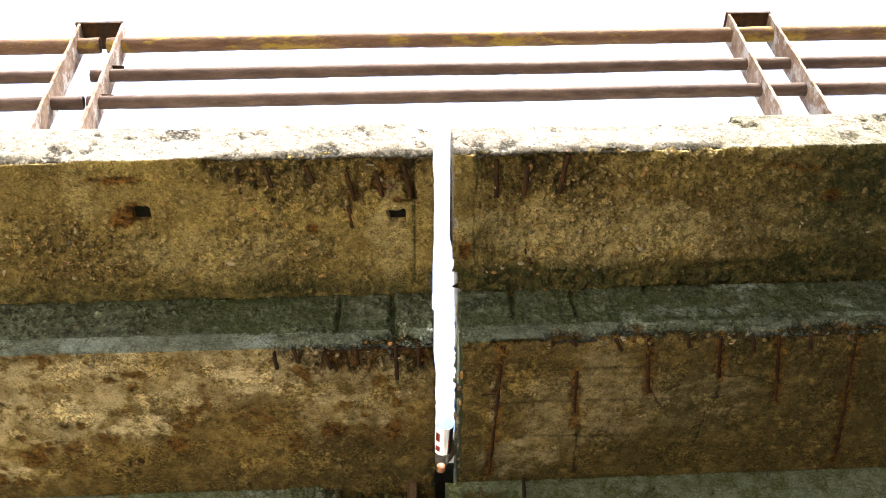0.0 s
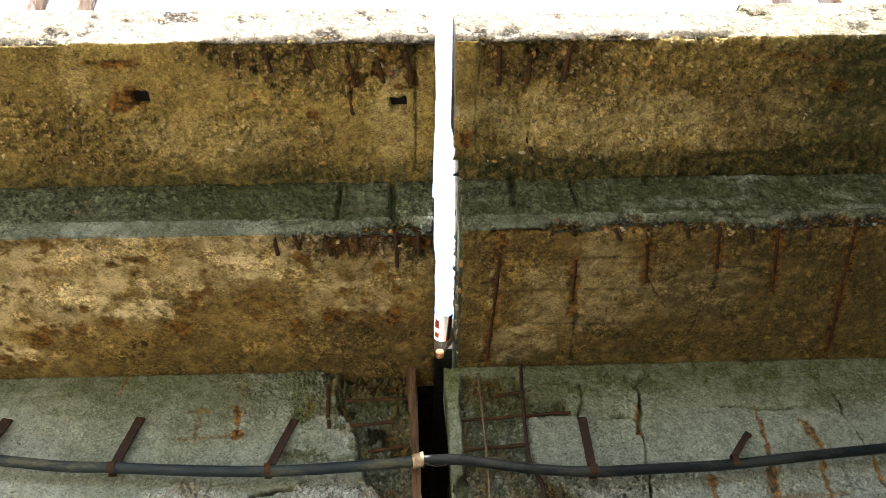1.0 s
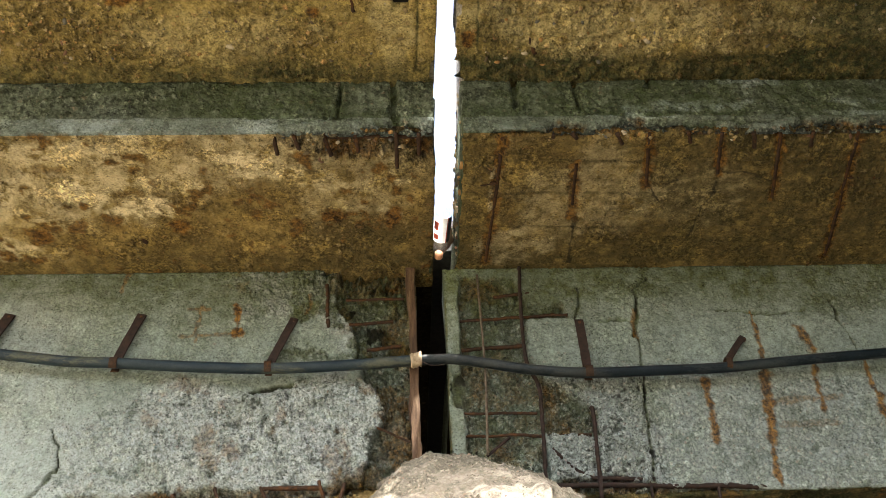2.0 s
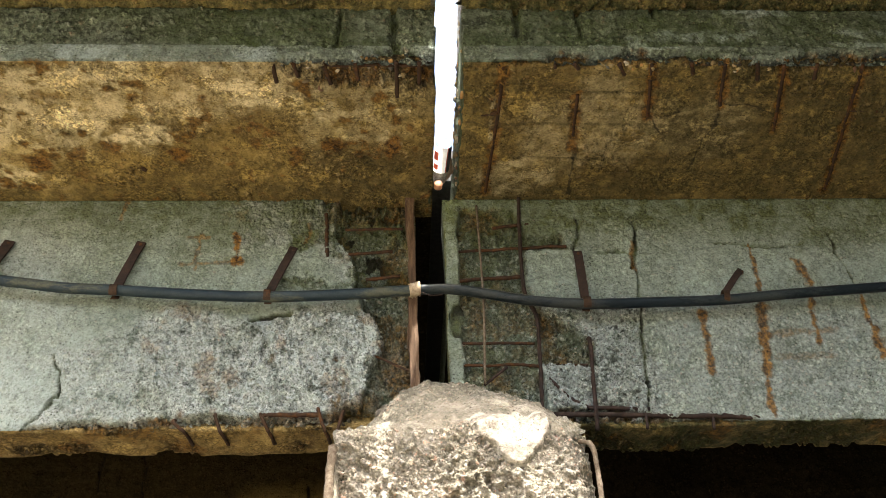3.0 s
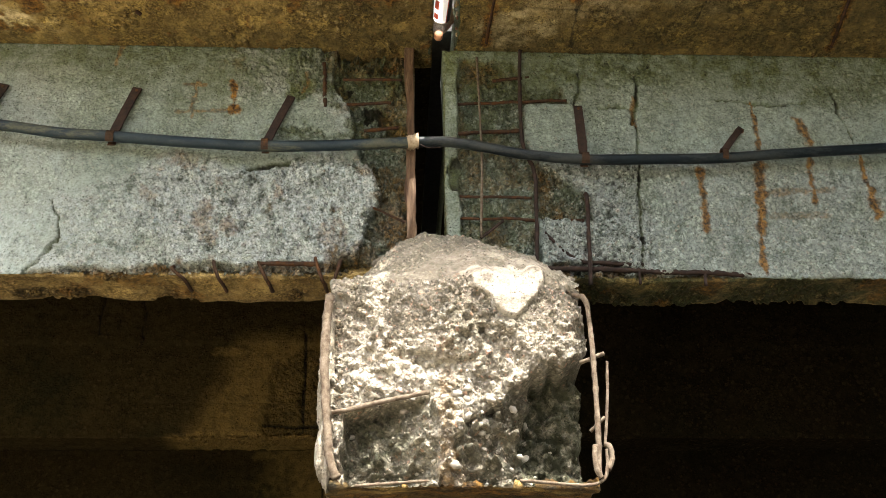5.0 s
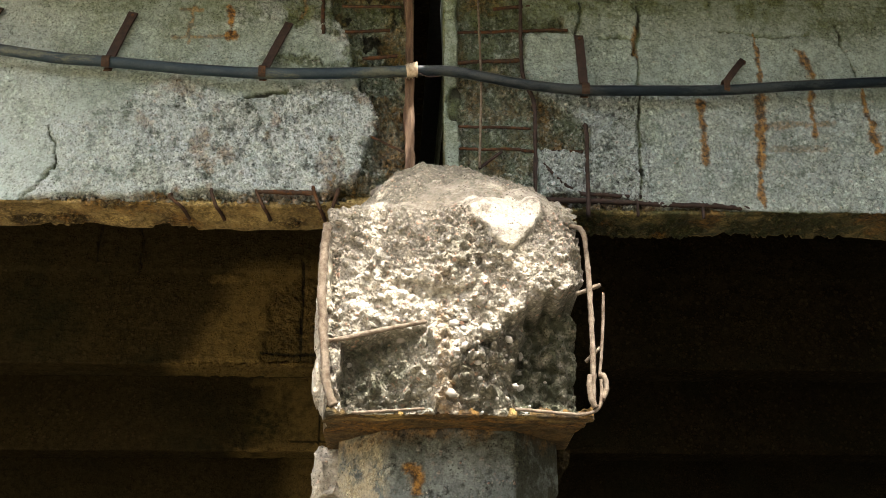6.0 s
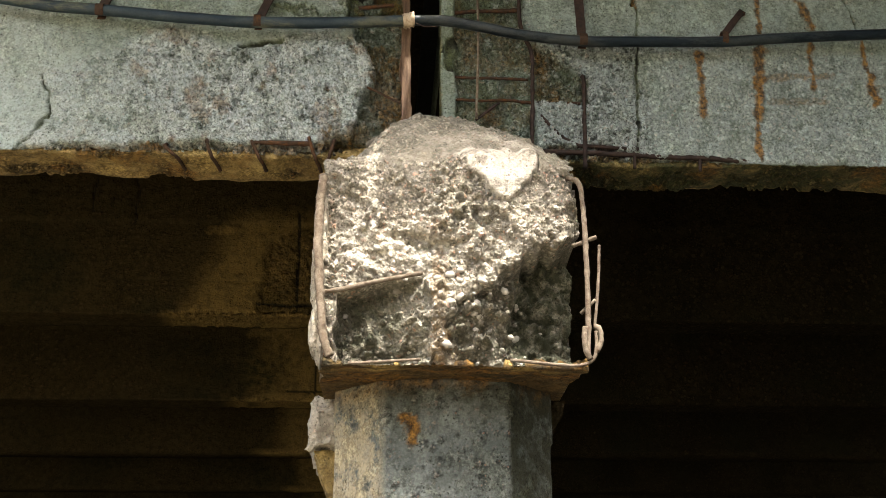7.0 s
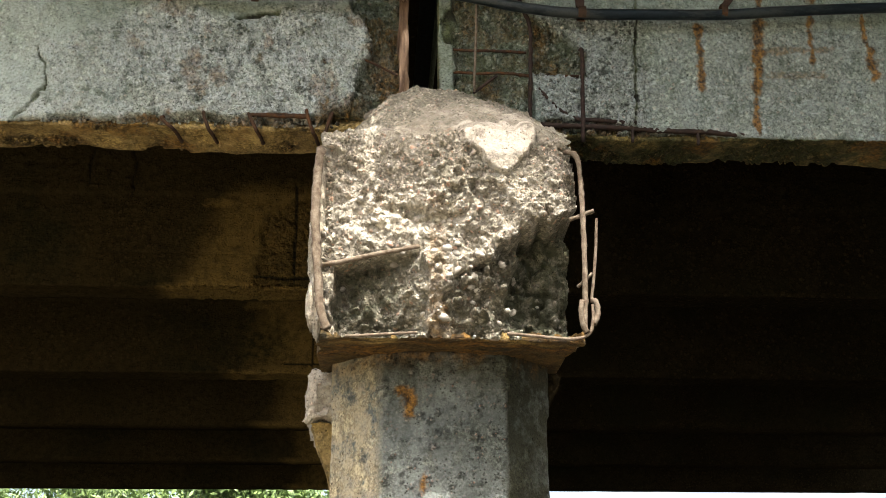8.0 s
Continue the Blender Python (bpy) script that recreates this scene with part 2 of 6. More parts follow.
def concrete(name, light, dark, pale, stone_a, stone_b, moss, patch=0.35, grain=0.7, show=0.35, crevice=0.8, sizes=(0.040, 0.017), depth=0.024, flakes=0.5, patchy=(0.39, 0.50), grit=(0.38, 0.60, 1.35)):
    """Worn concrete: patches, pits, stones that stand out where the skin is gone, stains and painted shade by
    attribute.
    """
    m, nt, shade = shader(name)
    big = texture(nt, patch, 6, 0.65).outputs[0]
    mid = texture(nt, 0.055, 6, 0.7).outputs[0]
    fine = texture(nt, 0.009, 5, 0.75).outputs[0]
    spall = attribute(nt, "spall")
    col = blend(nt, ramp(nt, big, 0.38, 0.62), dark, light)
    col = blend(nt, ramp(nt, mid, 0.40, 0.66, 0.0, 0.6), col, dark)
    large, small = warped(nt, sizes[0], sizes[0] * 0.75), warped(nt, sizes[1], sizes[1] * 0.7)
    worn = ramp(nt, mid, 0.42, 0.58, show * 0.3, show)
    most = nt.nodes.new("ShaderNodeMath")
    most.operation = "MAXIMUM"
    nt.links.new(worn, most.inputs[0])
    nt.links.new(spall, most.inputs[1])
    bare = most.outputs[0]
    for cells, near, far in ((small, 0.28, 0.42), (large, 0.24, 0.34)):
        tint = blend(nt, ramp(nt, cells.outputs["Color"], 0.2, 0.8), stone_a, stone_b)
        apart = nt.nodes.new("ShaderNodeSeparateColor")
        nt.links.new(cells.outputs["Color"], apart.inputs[0])
        tint = blend(nt, ramp(nt, apart.outputs[1], 0.86, 0.88, 0.0, 0.7), tint, (stone_b[0] * 0.75, stone_b[1] * 0.42, stone_b[2] * 0.32))
        tint = blend(nt, ramp(nt, apart.outputs[2], 0.86, 0.88, 0.0, 0.8), tint, (stone_a[0] * 0.8, stone_a[1] * 0.95, stone_a[2] * 1.2))
        inside = ramp(nt, cells.outputs["Distance"], near, far, 1.0, 0.0)
        rim = ramp(nt, cells.outputs["Distance"], far, far + 0.13, 0.0, 0.9)
        some = times(nt, bare, ramp(nt, cells.outputs["Color"], 0.30, 0.42))
        # Dark crevices between stones: their shade put into the colour.
        col = blend(nt, times(nt, times(nt, rim, bare), crevice), col, blend(nt, 1.0, col, (0.10, 0.095, 0.08), "MULTIPLY"))
        col = blend(nt, times(nt, some, inside), col, tint)
    soft = ramp(nt, texture(nt, 0.10, 7, 0.75).outputs[0], *patchy)
    col = blend(nt, times(nt, attribute(nt, "pale"), soft), col, blend(nt, ramp(nt, mid, 0.45, 0.75, 0.0, 0.7), pale, light))
    # Mask holds moss and dark stain, plus shade put into the colour.
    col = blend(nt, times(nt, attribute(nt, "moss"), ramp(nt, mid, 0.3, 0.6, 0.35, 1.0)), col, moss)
    ragged = texture(nt, 0.17, 9, 0.72).outputs[0]
    isle = ramp(nt, ragged, 0.525, 0.545)
    speck = ramp(nt, texture(nt, 0.016, 4, 0.7).outputs[0], 0.42, 0.56)
    loose = blend(nt, speck, blend(nt, 1.0, col, (0.42, 0.40, 0.34), "MULTIPLY"), blend(nt, 1.0, col, (1.65, 1.65, 1.50), "MULTIPLY"))
    col = blend(nt, times(nt, isle, flakes), col, loose)
    shore = times(nt, ramp(nt, ragged, 0.508, 0.526), ramp(nt, ragged, 0.530, 0.545, 1.0, 0.0))
    col = blend(nt, times(nt, shore, flakes), col, blend(nt, 1.0, col, (0.40, 0.37, 0.30), "MULTIPLY"))
    gap = ramp(nt, attribute(nt, "gap"), 0.3, 0.95)
    col = blend(nt, times(nt, gap, 0.88), col, (0.012, 0.011, 0.008))
    rusty = blend(nt, ramp(nt, texture(nt, 0.03, 5, 0.7).outputs[0], 0.4, 0.62), RUST_DARK, RUST_LIGHT)
    col = blend(nt, times(nt, attribute(nt, "rust"), ramp(nt, fine, 0.2, 0.5, 0.6, 1.0)), col, rusty)
    col = blend(nt, times(nt, ramp(nt, bare, 0.05, 0.7, 0.45, 1.0), grain), col, blend(nt, ramp(nt, fine, grit[0], grit[1]), (0.22, 0.21, 0.19), (grit[2], grit[2], grit[2])), "MULTIPLY")
    pits = warped(nt, 0.026, 0.030)
    holes = ramp(nt, pits.outputs["Distance"], 0.06, 0.26, 0.30, 1.0)
    few = times(nt, ramp(nt, mid, 0.45, 0.56), ramp(nt, pits.outputs["Color"], 0.58, 0.72))
    hole_mix = nt.nodes.new("ShaderNodeMix")
    nt.links.new(few, hole_mix.inputs[0])
    hole_mix.inputs[2].default_value = 1.0
    nt.links.new(holes, hole_mix.inputs[3])
    col = blend(nt, 1.0, col, hole_mix.outputs[0], "MULTIPLY")
    pores = warped(nt, 0.0125, 0.012)
    where = times(nt, ramp(nt, texture(nt, 0.075, 6, 0.75).outputs[0], 0.47, 0.56), ramp(nt, pores.outputs["Color"], 0.42, 0.50))
    pore = times(nt, where, ramp(nt, pores.outputs["Distance"], 0.16, 0.36, 0.85, 0.0))
    col = blend(nt, pore, col, blend(nt, 1.0, col, (0.13, 0.12, 0.09), "MULTIPLY"))
    nt.links.new(col, shade.inputs["Base Color"])
    shade.inputs["Roughness"].default_value = 0.92
    shade.inputs["Specular IOR Level"].default_value = 0.2
    h1 = nt.nodes.new("ShaderNodeMath")
    h1.operation = "MULTIPLY_ADD"
    nt.links.new(times(nt, bare, ramp(nt, large.outputs["Distance"], 0.1, 0.55, 1.0, 0.0)), h1.inputs[0])
    h1.inputs[1].default_value = 0.8
    nt.links.new(mid, h1.inputs[2])
    h2 = nt.nodes.new("ShaderNodeMath")
    h2.operation = "MULTIPLY_ADD"
    nt.links.new(times(nt, bare, ramp(nt, small.outputs["Distance"], 0.1, 0.55, 1.0, 0.0)), h2.inputs[0])
    h2.inputs[1].default_value = 0.4
    nt.links.new(h1.outputs[0], h2.inputs[2])
    h3 = nt.nodes.new("ShaderNodeMath")
    h3.operation = "MULTIPLY_ADD"
    nt.links.new(fine, h3.inputs[0])
    h3.inputs[1].default_value = 0.35
    nt.links.new(h2.outputs[0], h3.inputs[2])
    h4 = nt.nodes.new("ShaderNodeMath")
    h4.operation = "MULTIPLY_ADD"
    nt.links.new(hole_mix.outputs[0], h4.inputs[0])
    h4.inputs[1].default_value = 0.35
    nt.links.new(h3.outputs[0], h4.inputs[2])
    relief(nt, shade, h4.outputs[0], 1.0, depth)
    return m


def plain(name, a, b, size=0.05, rough=0.7, metal=0.0, bump=0.3, depth=0.003, stretch=(1, 1, 1), c=None, gloss=0.2):
    m, nt, shade = shader(name)
    t = texture(nt, size, 6, 0.7, stretch).outputs[0]
    col = blend(nt, ramp(nt, t, 0.36, 0.64), a, b)
    if c:
        col = blend(nt, ramp(nt, texture(nt, size * 2.3, 7, 0.75, stretch).outputs[0], 0.50, 0.58), col, c)
    col = blend(nt, 0.4, col, blend(nt, ramp(nt, texture(nt, size * 0.15, 3, 0.7).outputs[0], 0.3, 0.7), (0.4, 0.4, 0.4), (1.0, 1.0, 1.0)), "MULTIPLY")
    nt.links.new(col, shade.inputs["Base Color"])
    shade.inputs["Roughness"].default_value = rough
    shade.inputs["Metallic"].default_value = metal
    shade.inputs["Specular IOR Level"].default_value = gloss
    if bump:
        relief(nt, shade, t, bump, depth)
    return m


OCHRE_A, OCHRE_B = (0.51, 0.40, 0.135), (0.28, 0.212, 0.072)
MOSS_SHADE = (0.045, 0.055, 0.022)
M_EDGE = concrete("sunlit_edge_concrete", (0.52, 0.49, 0.42), (0.34, 0.32, 0.27), (0.62, 0.60, 0.55), (0.24, 0.22, 0.18), (0.5, 0.47, 0.41), (0.16, 0.155, 0.09), flakes=0.3)
M_SIDE = concrete("ochre_soffit_concrete", OCHRE_A, OCHRE_B, (0.58, 0.50, 0.27), (0.14, 0.10, 0.05), (0.70, 0.57, 0.29), MOSS_SHADE, 0.4, 0.70, 0.55, 0.45, flakes=0.45, grit=(0.37, 0.54, 1.24))
M_BEAM = concrete("green_grey_concrete", (0.21, 0.25, 0.20), (0.095, 0.115, 0.075), (0.40, 0.48, 0.48), (0.10, 0.12, 0.085), (0.38, 0.43, 0.36), (0.060, 0.082, 0.030), 0.25)
M_DECK = concrete("brown_soffit_concrete", (0.46, 0.335, 0.112), (0.19, 0.135, 0.044), (0.88, 0.77, 0.49), (0.12, 0.082, 0.038), (0.52, 0.41, 0.21), (0.082, 0.068, 0.025), 0.3, 0.70, 0.35, 0.7, flakes=0.7, grit=(0.37, 0.54, 1.20))
M_WEB = concrete("grey_girder_concrete", (0.325, 0.400, 0.366), (0.225, 0.275, 0.236), (0.43, 0.48, 0.47), (0.27, 0.30, 0.265), (0.52, 0.57, 0.54), (0.085, 0.105, 0.038), 0.5, 0.85, 0.26, 0.80, (0.030, 0.016), 0.024, 0.30, grit=(0.37, 0.52, 1.22))
M_UNDER = concrete("yellowed_underside_concrete", (0.50, 0.37, 0.145), (0.20, 0.14, 0.052), (0.5, 0.42, 0.25), (0.1, 0.07, 0.04), (0.46, 0.37, 0.19), MOSS_SHADE, 0.3)
M_RIM = concrete("rust_stained_underside", (0.17, 0.11, 0.036), (0.07, 0.046, 0.018), (0.42, 0.30, 0.11), (0.06, 0.04, 0.02), (0.2, 0.14, 0.06), (0.022, 0.022, 0.012), 0.15)
# Inner concrete: deep shade under the deck put into its base colours.
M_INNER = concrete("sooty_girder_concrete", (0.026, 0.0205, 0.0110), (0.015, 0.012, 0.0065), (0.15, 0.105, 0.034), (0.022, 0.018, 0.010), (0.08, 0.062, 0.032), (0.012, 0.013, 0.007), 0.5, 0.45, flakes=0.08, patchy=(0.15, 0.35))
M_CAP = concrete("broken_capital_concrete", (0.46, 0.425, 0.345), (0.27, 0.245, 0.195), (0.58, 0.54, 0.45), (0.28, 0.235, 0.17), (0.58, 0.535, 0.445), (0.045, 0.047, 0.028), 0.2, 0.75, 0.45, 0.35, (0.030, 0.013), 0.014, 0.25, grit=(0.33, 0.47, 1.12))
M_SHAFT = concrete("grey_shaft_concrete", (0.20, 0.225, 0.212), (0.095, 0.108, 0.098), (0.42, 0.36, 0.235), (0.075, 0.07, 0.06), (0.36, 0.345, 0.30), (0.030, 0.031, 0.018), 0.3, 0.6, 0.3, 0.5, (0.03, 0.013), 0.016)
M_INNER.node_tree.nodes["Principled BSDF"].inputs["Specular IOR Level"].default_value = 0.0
M_STRAP = plain("dark_rusted_strap", (0.022, 0.016, 0.014), (0.045, 0.028, 0.021), 0.03, 0.85, 0.1, 0.5, 0.003)
M_RUST = plain("rusted_steel", (0.028, 0.017, 0.011), (0.055, 0.031, 0.018), 0.03, 0.85, 0.1, 0.6, 0.003, c=(0.085, 0.038, 0.014))
M_DUSTY = plain("dust_covered_bar", (0.17, 0.142, 0.105), (0.075, 0.052, 0.034), 0.02, 0.95, 0.0, 0.7, 0.004)
M_RAIL = plain("rail_paint_and_rust", (0.11, 0.060, 0.040), (0.20, 0.125, 0.085), 0.05, 0.8, 0.1, 0.6, 0.004, (0.35, 1, 1), c=(0.32, 0.22, 0.05))
M_RAIL_DARK = plain("dark_rusted_rail", (0.075, 0.050, 0.042), (0.15, 0.105, 0.085), 0.05, 0.8, 0.1, 0.5, 0.003, (0.35, 1, 1))
M_POST = plain("flaking_post_paint", (0.34, 0.25, 0.18), (0.16, 0.09, 0.055), 0.06, 0.85, 0.0, 0.7, 0.005, c=(0.46, 0.42, 0.38))
M_PIPE = plain("dusty_black_plastic", (0.004, 0.008, 0.012), (0.011, 0.018, 0.024), 0.06, 0.36, 0.0, 0.15, 0.002, (0.3, 1, 1), (0.030, 0.037, 0.038), 0.16)
M_PIPE_GREY = plain("mud_grey_plastic", (0.012, 0.023, 0.033), (0.032, 0.047, 0.053), 0.06, 0.48, 0.0, 0.2, 0.002, (0.3, 1, 1), (0.075, 0.082, 0.062), 0.16)
M_WOOD = plain("weathered_board", (0.145, 0.092, 0.055), (0.050, 0.030, 0.019), 0.02, 0.9, 0.0, 0.6, 0.004, (1, 1, 0.12), c=(0.19, 0.135, 0.09))
M_TAPE = plain("frayed_tape", (0.50, 0.42, 0.30), (0.30, 0.22, 0.14), 0.015, 0.95, 0.0, 0.6, 0.004)
M_DIRT = plain("dry_dirt", (0.15, 0.138, 0.115), (0.075, 0.068, 0.056), 0.03, 1.0, 0.0, 0.9, 0.014, c=(0.21, 0.19, 0.155))
M_HOLE_SHADE = plain("bitumen", (0.006, 0.006, 0.006), (0.012, 0.011, 0.010), 0.02, 0.7, 0.0, 0.5, 0.004)
M_ROAD = plain("worn_asphalt", (0.05, 0.05, 0.05), (0.08, 0.078, 0.075), 0.03, 0.95, 0.0, 0.5, 0.004)
M_SANDY = plain("sandy_rubble", (0.50, 0.36, 0.24), (0.34, 0.24, 0.16), 0.03, 1.0, 0.0, 0.8, 0.008)

# ---- the bridge: heights are over the eye ----
WEB_Y, GIRDER_DEEP, GIRDER_Z = 4.0, 0.25, 2.012
DECK_Z, DECK_Y, SIDE_Z, EDGE_Y, TOP_Z = 3.208, 3.10, 3.534, 2.372, 3.771
GIRDER_STEP = 2.13
FAR = 8.0


def field_side(x, y, left):
    """Underside of the footway slab: washed-out stones, spalled outer edge, drain holes."""
    f = blank(x)
    stones, tone = pebbles(x, y, 0.034, 11)
    grit, tone2 = pebbles(x, y, 0.013, 12)
    wave = fbm(x, y, 0.5, 3, 21)
    rough = smooth(-0.5, 0.5, fbm(x, y, 0.35, 4, 22) + (0.0 if left else 0.35))
    if left:
        broken = region(x, y, [(-0.76, 2.30), (-0.73, 2.42), (-0.55, 2.55), (-0.42, 2.60), (-0.25, 2.66), (-0.08, 2.56), (0.10, 2.58), (0.25, 2.30)], 31, 0.05)
        corner = region(x, y, [(0.06, 2.30), (0.06, 2.41), (0.10, 2.47), (0.25, 2.52), (0.25, 2.30)], 32, 0.015)
        even = both(blob(x, y, 0.0, 2.80, 0.10, 0.22, 33, 0.4), smooth(0.086, 0.094, x))
        groove = crack(x, y, 0.090, 2.38, 0.096, 3.06, 0.007, 34, 0.002)
        f["rust"] = both(blob(x, y, -1.06, 2.64, 0.075, 0.055, 35), blob(x, y, -0.331, 2.723, 0.028, 0.026, 36, 0.2))
        f["rust"] = both(f["rust"], blob(x, y, 0.03, 2.588, 0.030, 0.018, 37, 0.2))
        f["rust"] = both(f["rust"], blob(x, y, -1.10, 2.46, 0.10, 0.02, 38))
        f["rust"] = both(f["rust"], 0.6 * broken * smooth(0.15, 0.6, fbm(x, y, 0.12, 4, 39)))
        f["pale"] = both(0.8 * blob(x, y, 0.0, 2.78, 0.10, 0.2, 40), 0.55 * blob(x, y, -0.75, 2.86, 0.35, 0.12, 41))
        f["pale"] = both(f["pale"], 0.5 * blob(x, y, -1.25, 2.55, 0.06, 0.15, 42))
        holes = both(region(x, y, [(-1.045, 2.602), (-0.980, 2.602), (-0.980, 2.676), (-1.045, 2.676)], 43, 0.004, 0.004),
                     region(x, y, [(-0.016, 2.650), (0.056, 2.642), (0.058, 2.708), (-0.004, 2.714)], 44, 0.006, 0.004))
        rough = rough * (1 - even)
        f["moss"] = 0.75 * smooth(2.92, 3.06, y) + 0.25 * smooth(0.1, 0.7, fbm(x, y, 0.4, 4, 45))
    else:
        broken = region(x, y, [(0.33, 2.30), (0.38, 2.50), (0.52, 2.60), (0.75, 2.55), (0.95, 2.42), (1.30, 2.37), (1.3, 2.30)], 51, 0.05)
        even = 1 - smooth(0.335, 0.36, x + 0.02 * fbm(x, y, 0.1, 3, 52))
        corner = region(x, y, [(1.25, 2.985), (1.6, 2.955), (2.6, 2.90), (2.6, 3.2), (1.25, 3.2)], 53, 0.02)
        groove = both(crack(x, y, 0.345, 2.38, 0.345, 3.06, 0.006, 54, 0.004), crack(x, y, 1.97, 2.87, 1.75, 2.985, 0.022, 55, 0.02))
        f["rust"] = both(blob(x, y, 0.307, 2.874, 0.028, 0.045, 56), blob(x, y, 1.833, 2.606, 0.035, 0.04, 57))
        f["rust"] = both(f["rust"], 0.7 * streak(x, y, 1.52, 2.452, 1.77, 2.47, 0.016, 58))
        f["pale"] = 0.95 * blob(x, y, 1.0, 2.76, 0.60, 0.17, 59) + 0.7 * blob(x, y, 1.85, 2.78, 0.35, 0.07, 60)
        f["pale"] = np.clip(f["pale"], 0, 1)
        holes = 0 * x
        rough = rough * (1 - 0.8 * even)
        # Darker to the inner corner; rise with x is light falloff put into colour.
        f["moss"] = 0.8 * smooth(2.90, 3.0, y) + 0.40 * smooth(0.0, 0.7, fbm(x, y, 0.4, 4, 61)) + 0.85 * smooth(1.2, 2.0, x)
    # Shadow outline along the broken edge, painted through the gap mask.
    rim = np.clip(3.2 * broken * (1 - broken), 0, 1) * smooth(2.38, 2.42, y)
    # Holes join the mask: the dark inside them is put into the colour.
    f["moss"] = np.clip(f["moss"] + holes + groove, 0, 1)
    f["gap"] = np.clip(0.9 * rim + 0.8 * broken * smooth(0.28, 0.42, fbm(x, y, 0.07, 3, 67)), 0, 1)
    f["rust"], f["pale"] = f["rust"] * (1 - holes), 0.6 * f["pale"] * (1 - holes)
    f["spall"] = np.clip(both(rough * (0.35 + 0.65 * (stones > 0.15)), broken * 0.8), 0, 1)
    f["tone"] = np.where(stones > grit * 0.4, tone, tone2)
    f["d"] = (0.010 * wave + rough * (0.020 * stones + 0.006 * grit + 0.008 * fbm(x, y, 0.06, 4, 64)) - broken * (0.045 - 0.024 * stones + 0.014 * crumbs(x, y, 0.05, 66) + 0.010 * fbm(x, y, 0.09, 4, 62))
              - 0.025 * corner - 0.006 * groove - 0.19 * holes + 0.003 * fbm(x, y, 0.03, 4, 63))
    return f


def field_edge(x, z, left):
    """Outer face of the footway slab."""
    f = blank(x)
    grit, f["tone"] = pebbles(x, z, 0.020, 70, 0.6)
    low = 1 - smooth(SIDE_Z + 0.0, SIDE_Z + 0.05, z + 0.03 * fbm(x, z, 0.15, 4, 71))
    if left:
        low = low * (smooth(-0.74, -0.70, x) + (1 - smooth(-1.29, -1.27, x)) * (1 - smooth(-1.29, -1.27, x)))
        cut = smooth(0.03, 0.15, x) * smooth(0.0, 0.14, (z - SIDE_Z - 0.10) + (x - 0.1))
    else:
        low = low * (1 - smooth(1.3, 1.4, x))
        cut = smooth(TOP_Z - 0.055, TOP_Z - 0.045, z) * (1 - smooth(1.38, 1.42, x + 0.03 * fbm(x, z, 0.08, 3, 72)))
        # Greyer right part: dappled shade put into the face's colour.
        f["moss"] = 0.5 * smooth(0.85, 1.0, x) * smooth(0.0, 0.5, fbm(x, z, 0.25, 4, 75)) + 0.25 * smooth(1.2, 1.5, x)
    chips = smooth(0.35, 0.7, fbm(x, z, 0.10, 4, 73))
    f["spall"] = np.clip(low + chips, 0, 1)
    f["d"] = 0.006 * fbm(x, z, 0.2, 4, 74) + 0.003 * grit - 0.022 * low - 0.009 * chips - 0.03 * cut
    return f


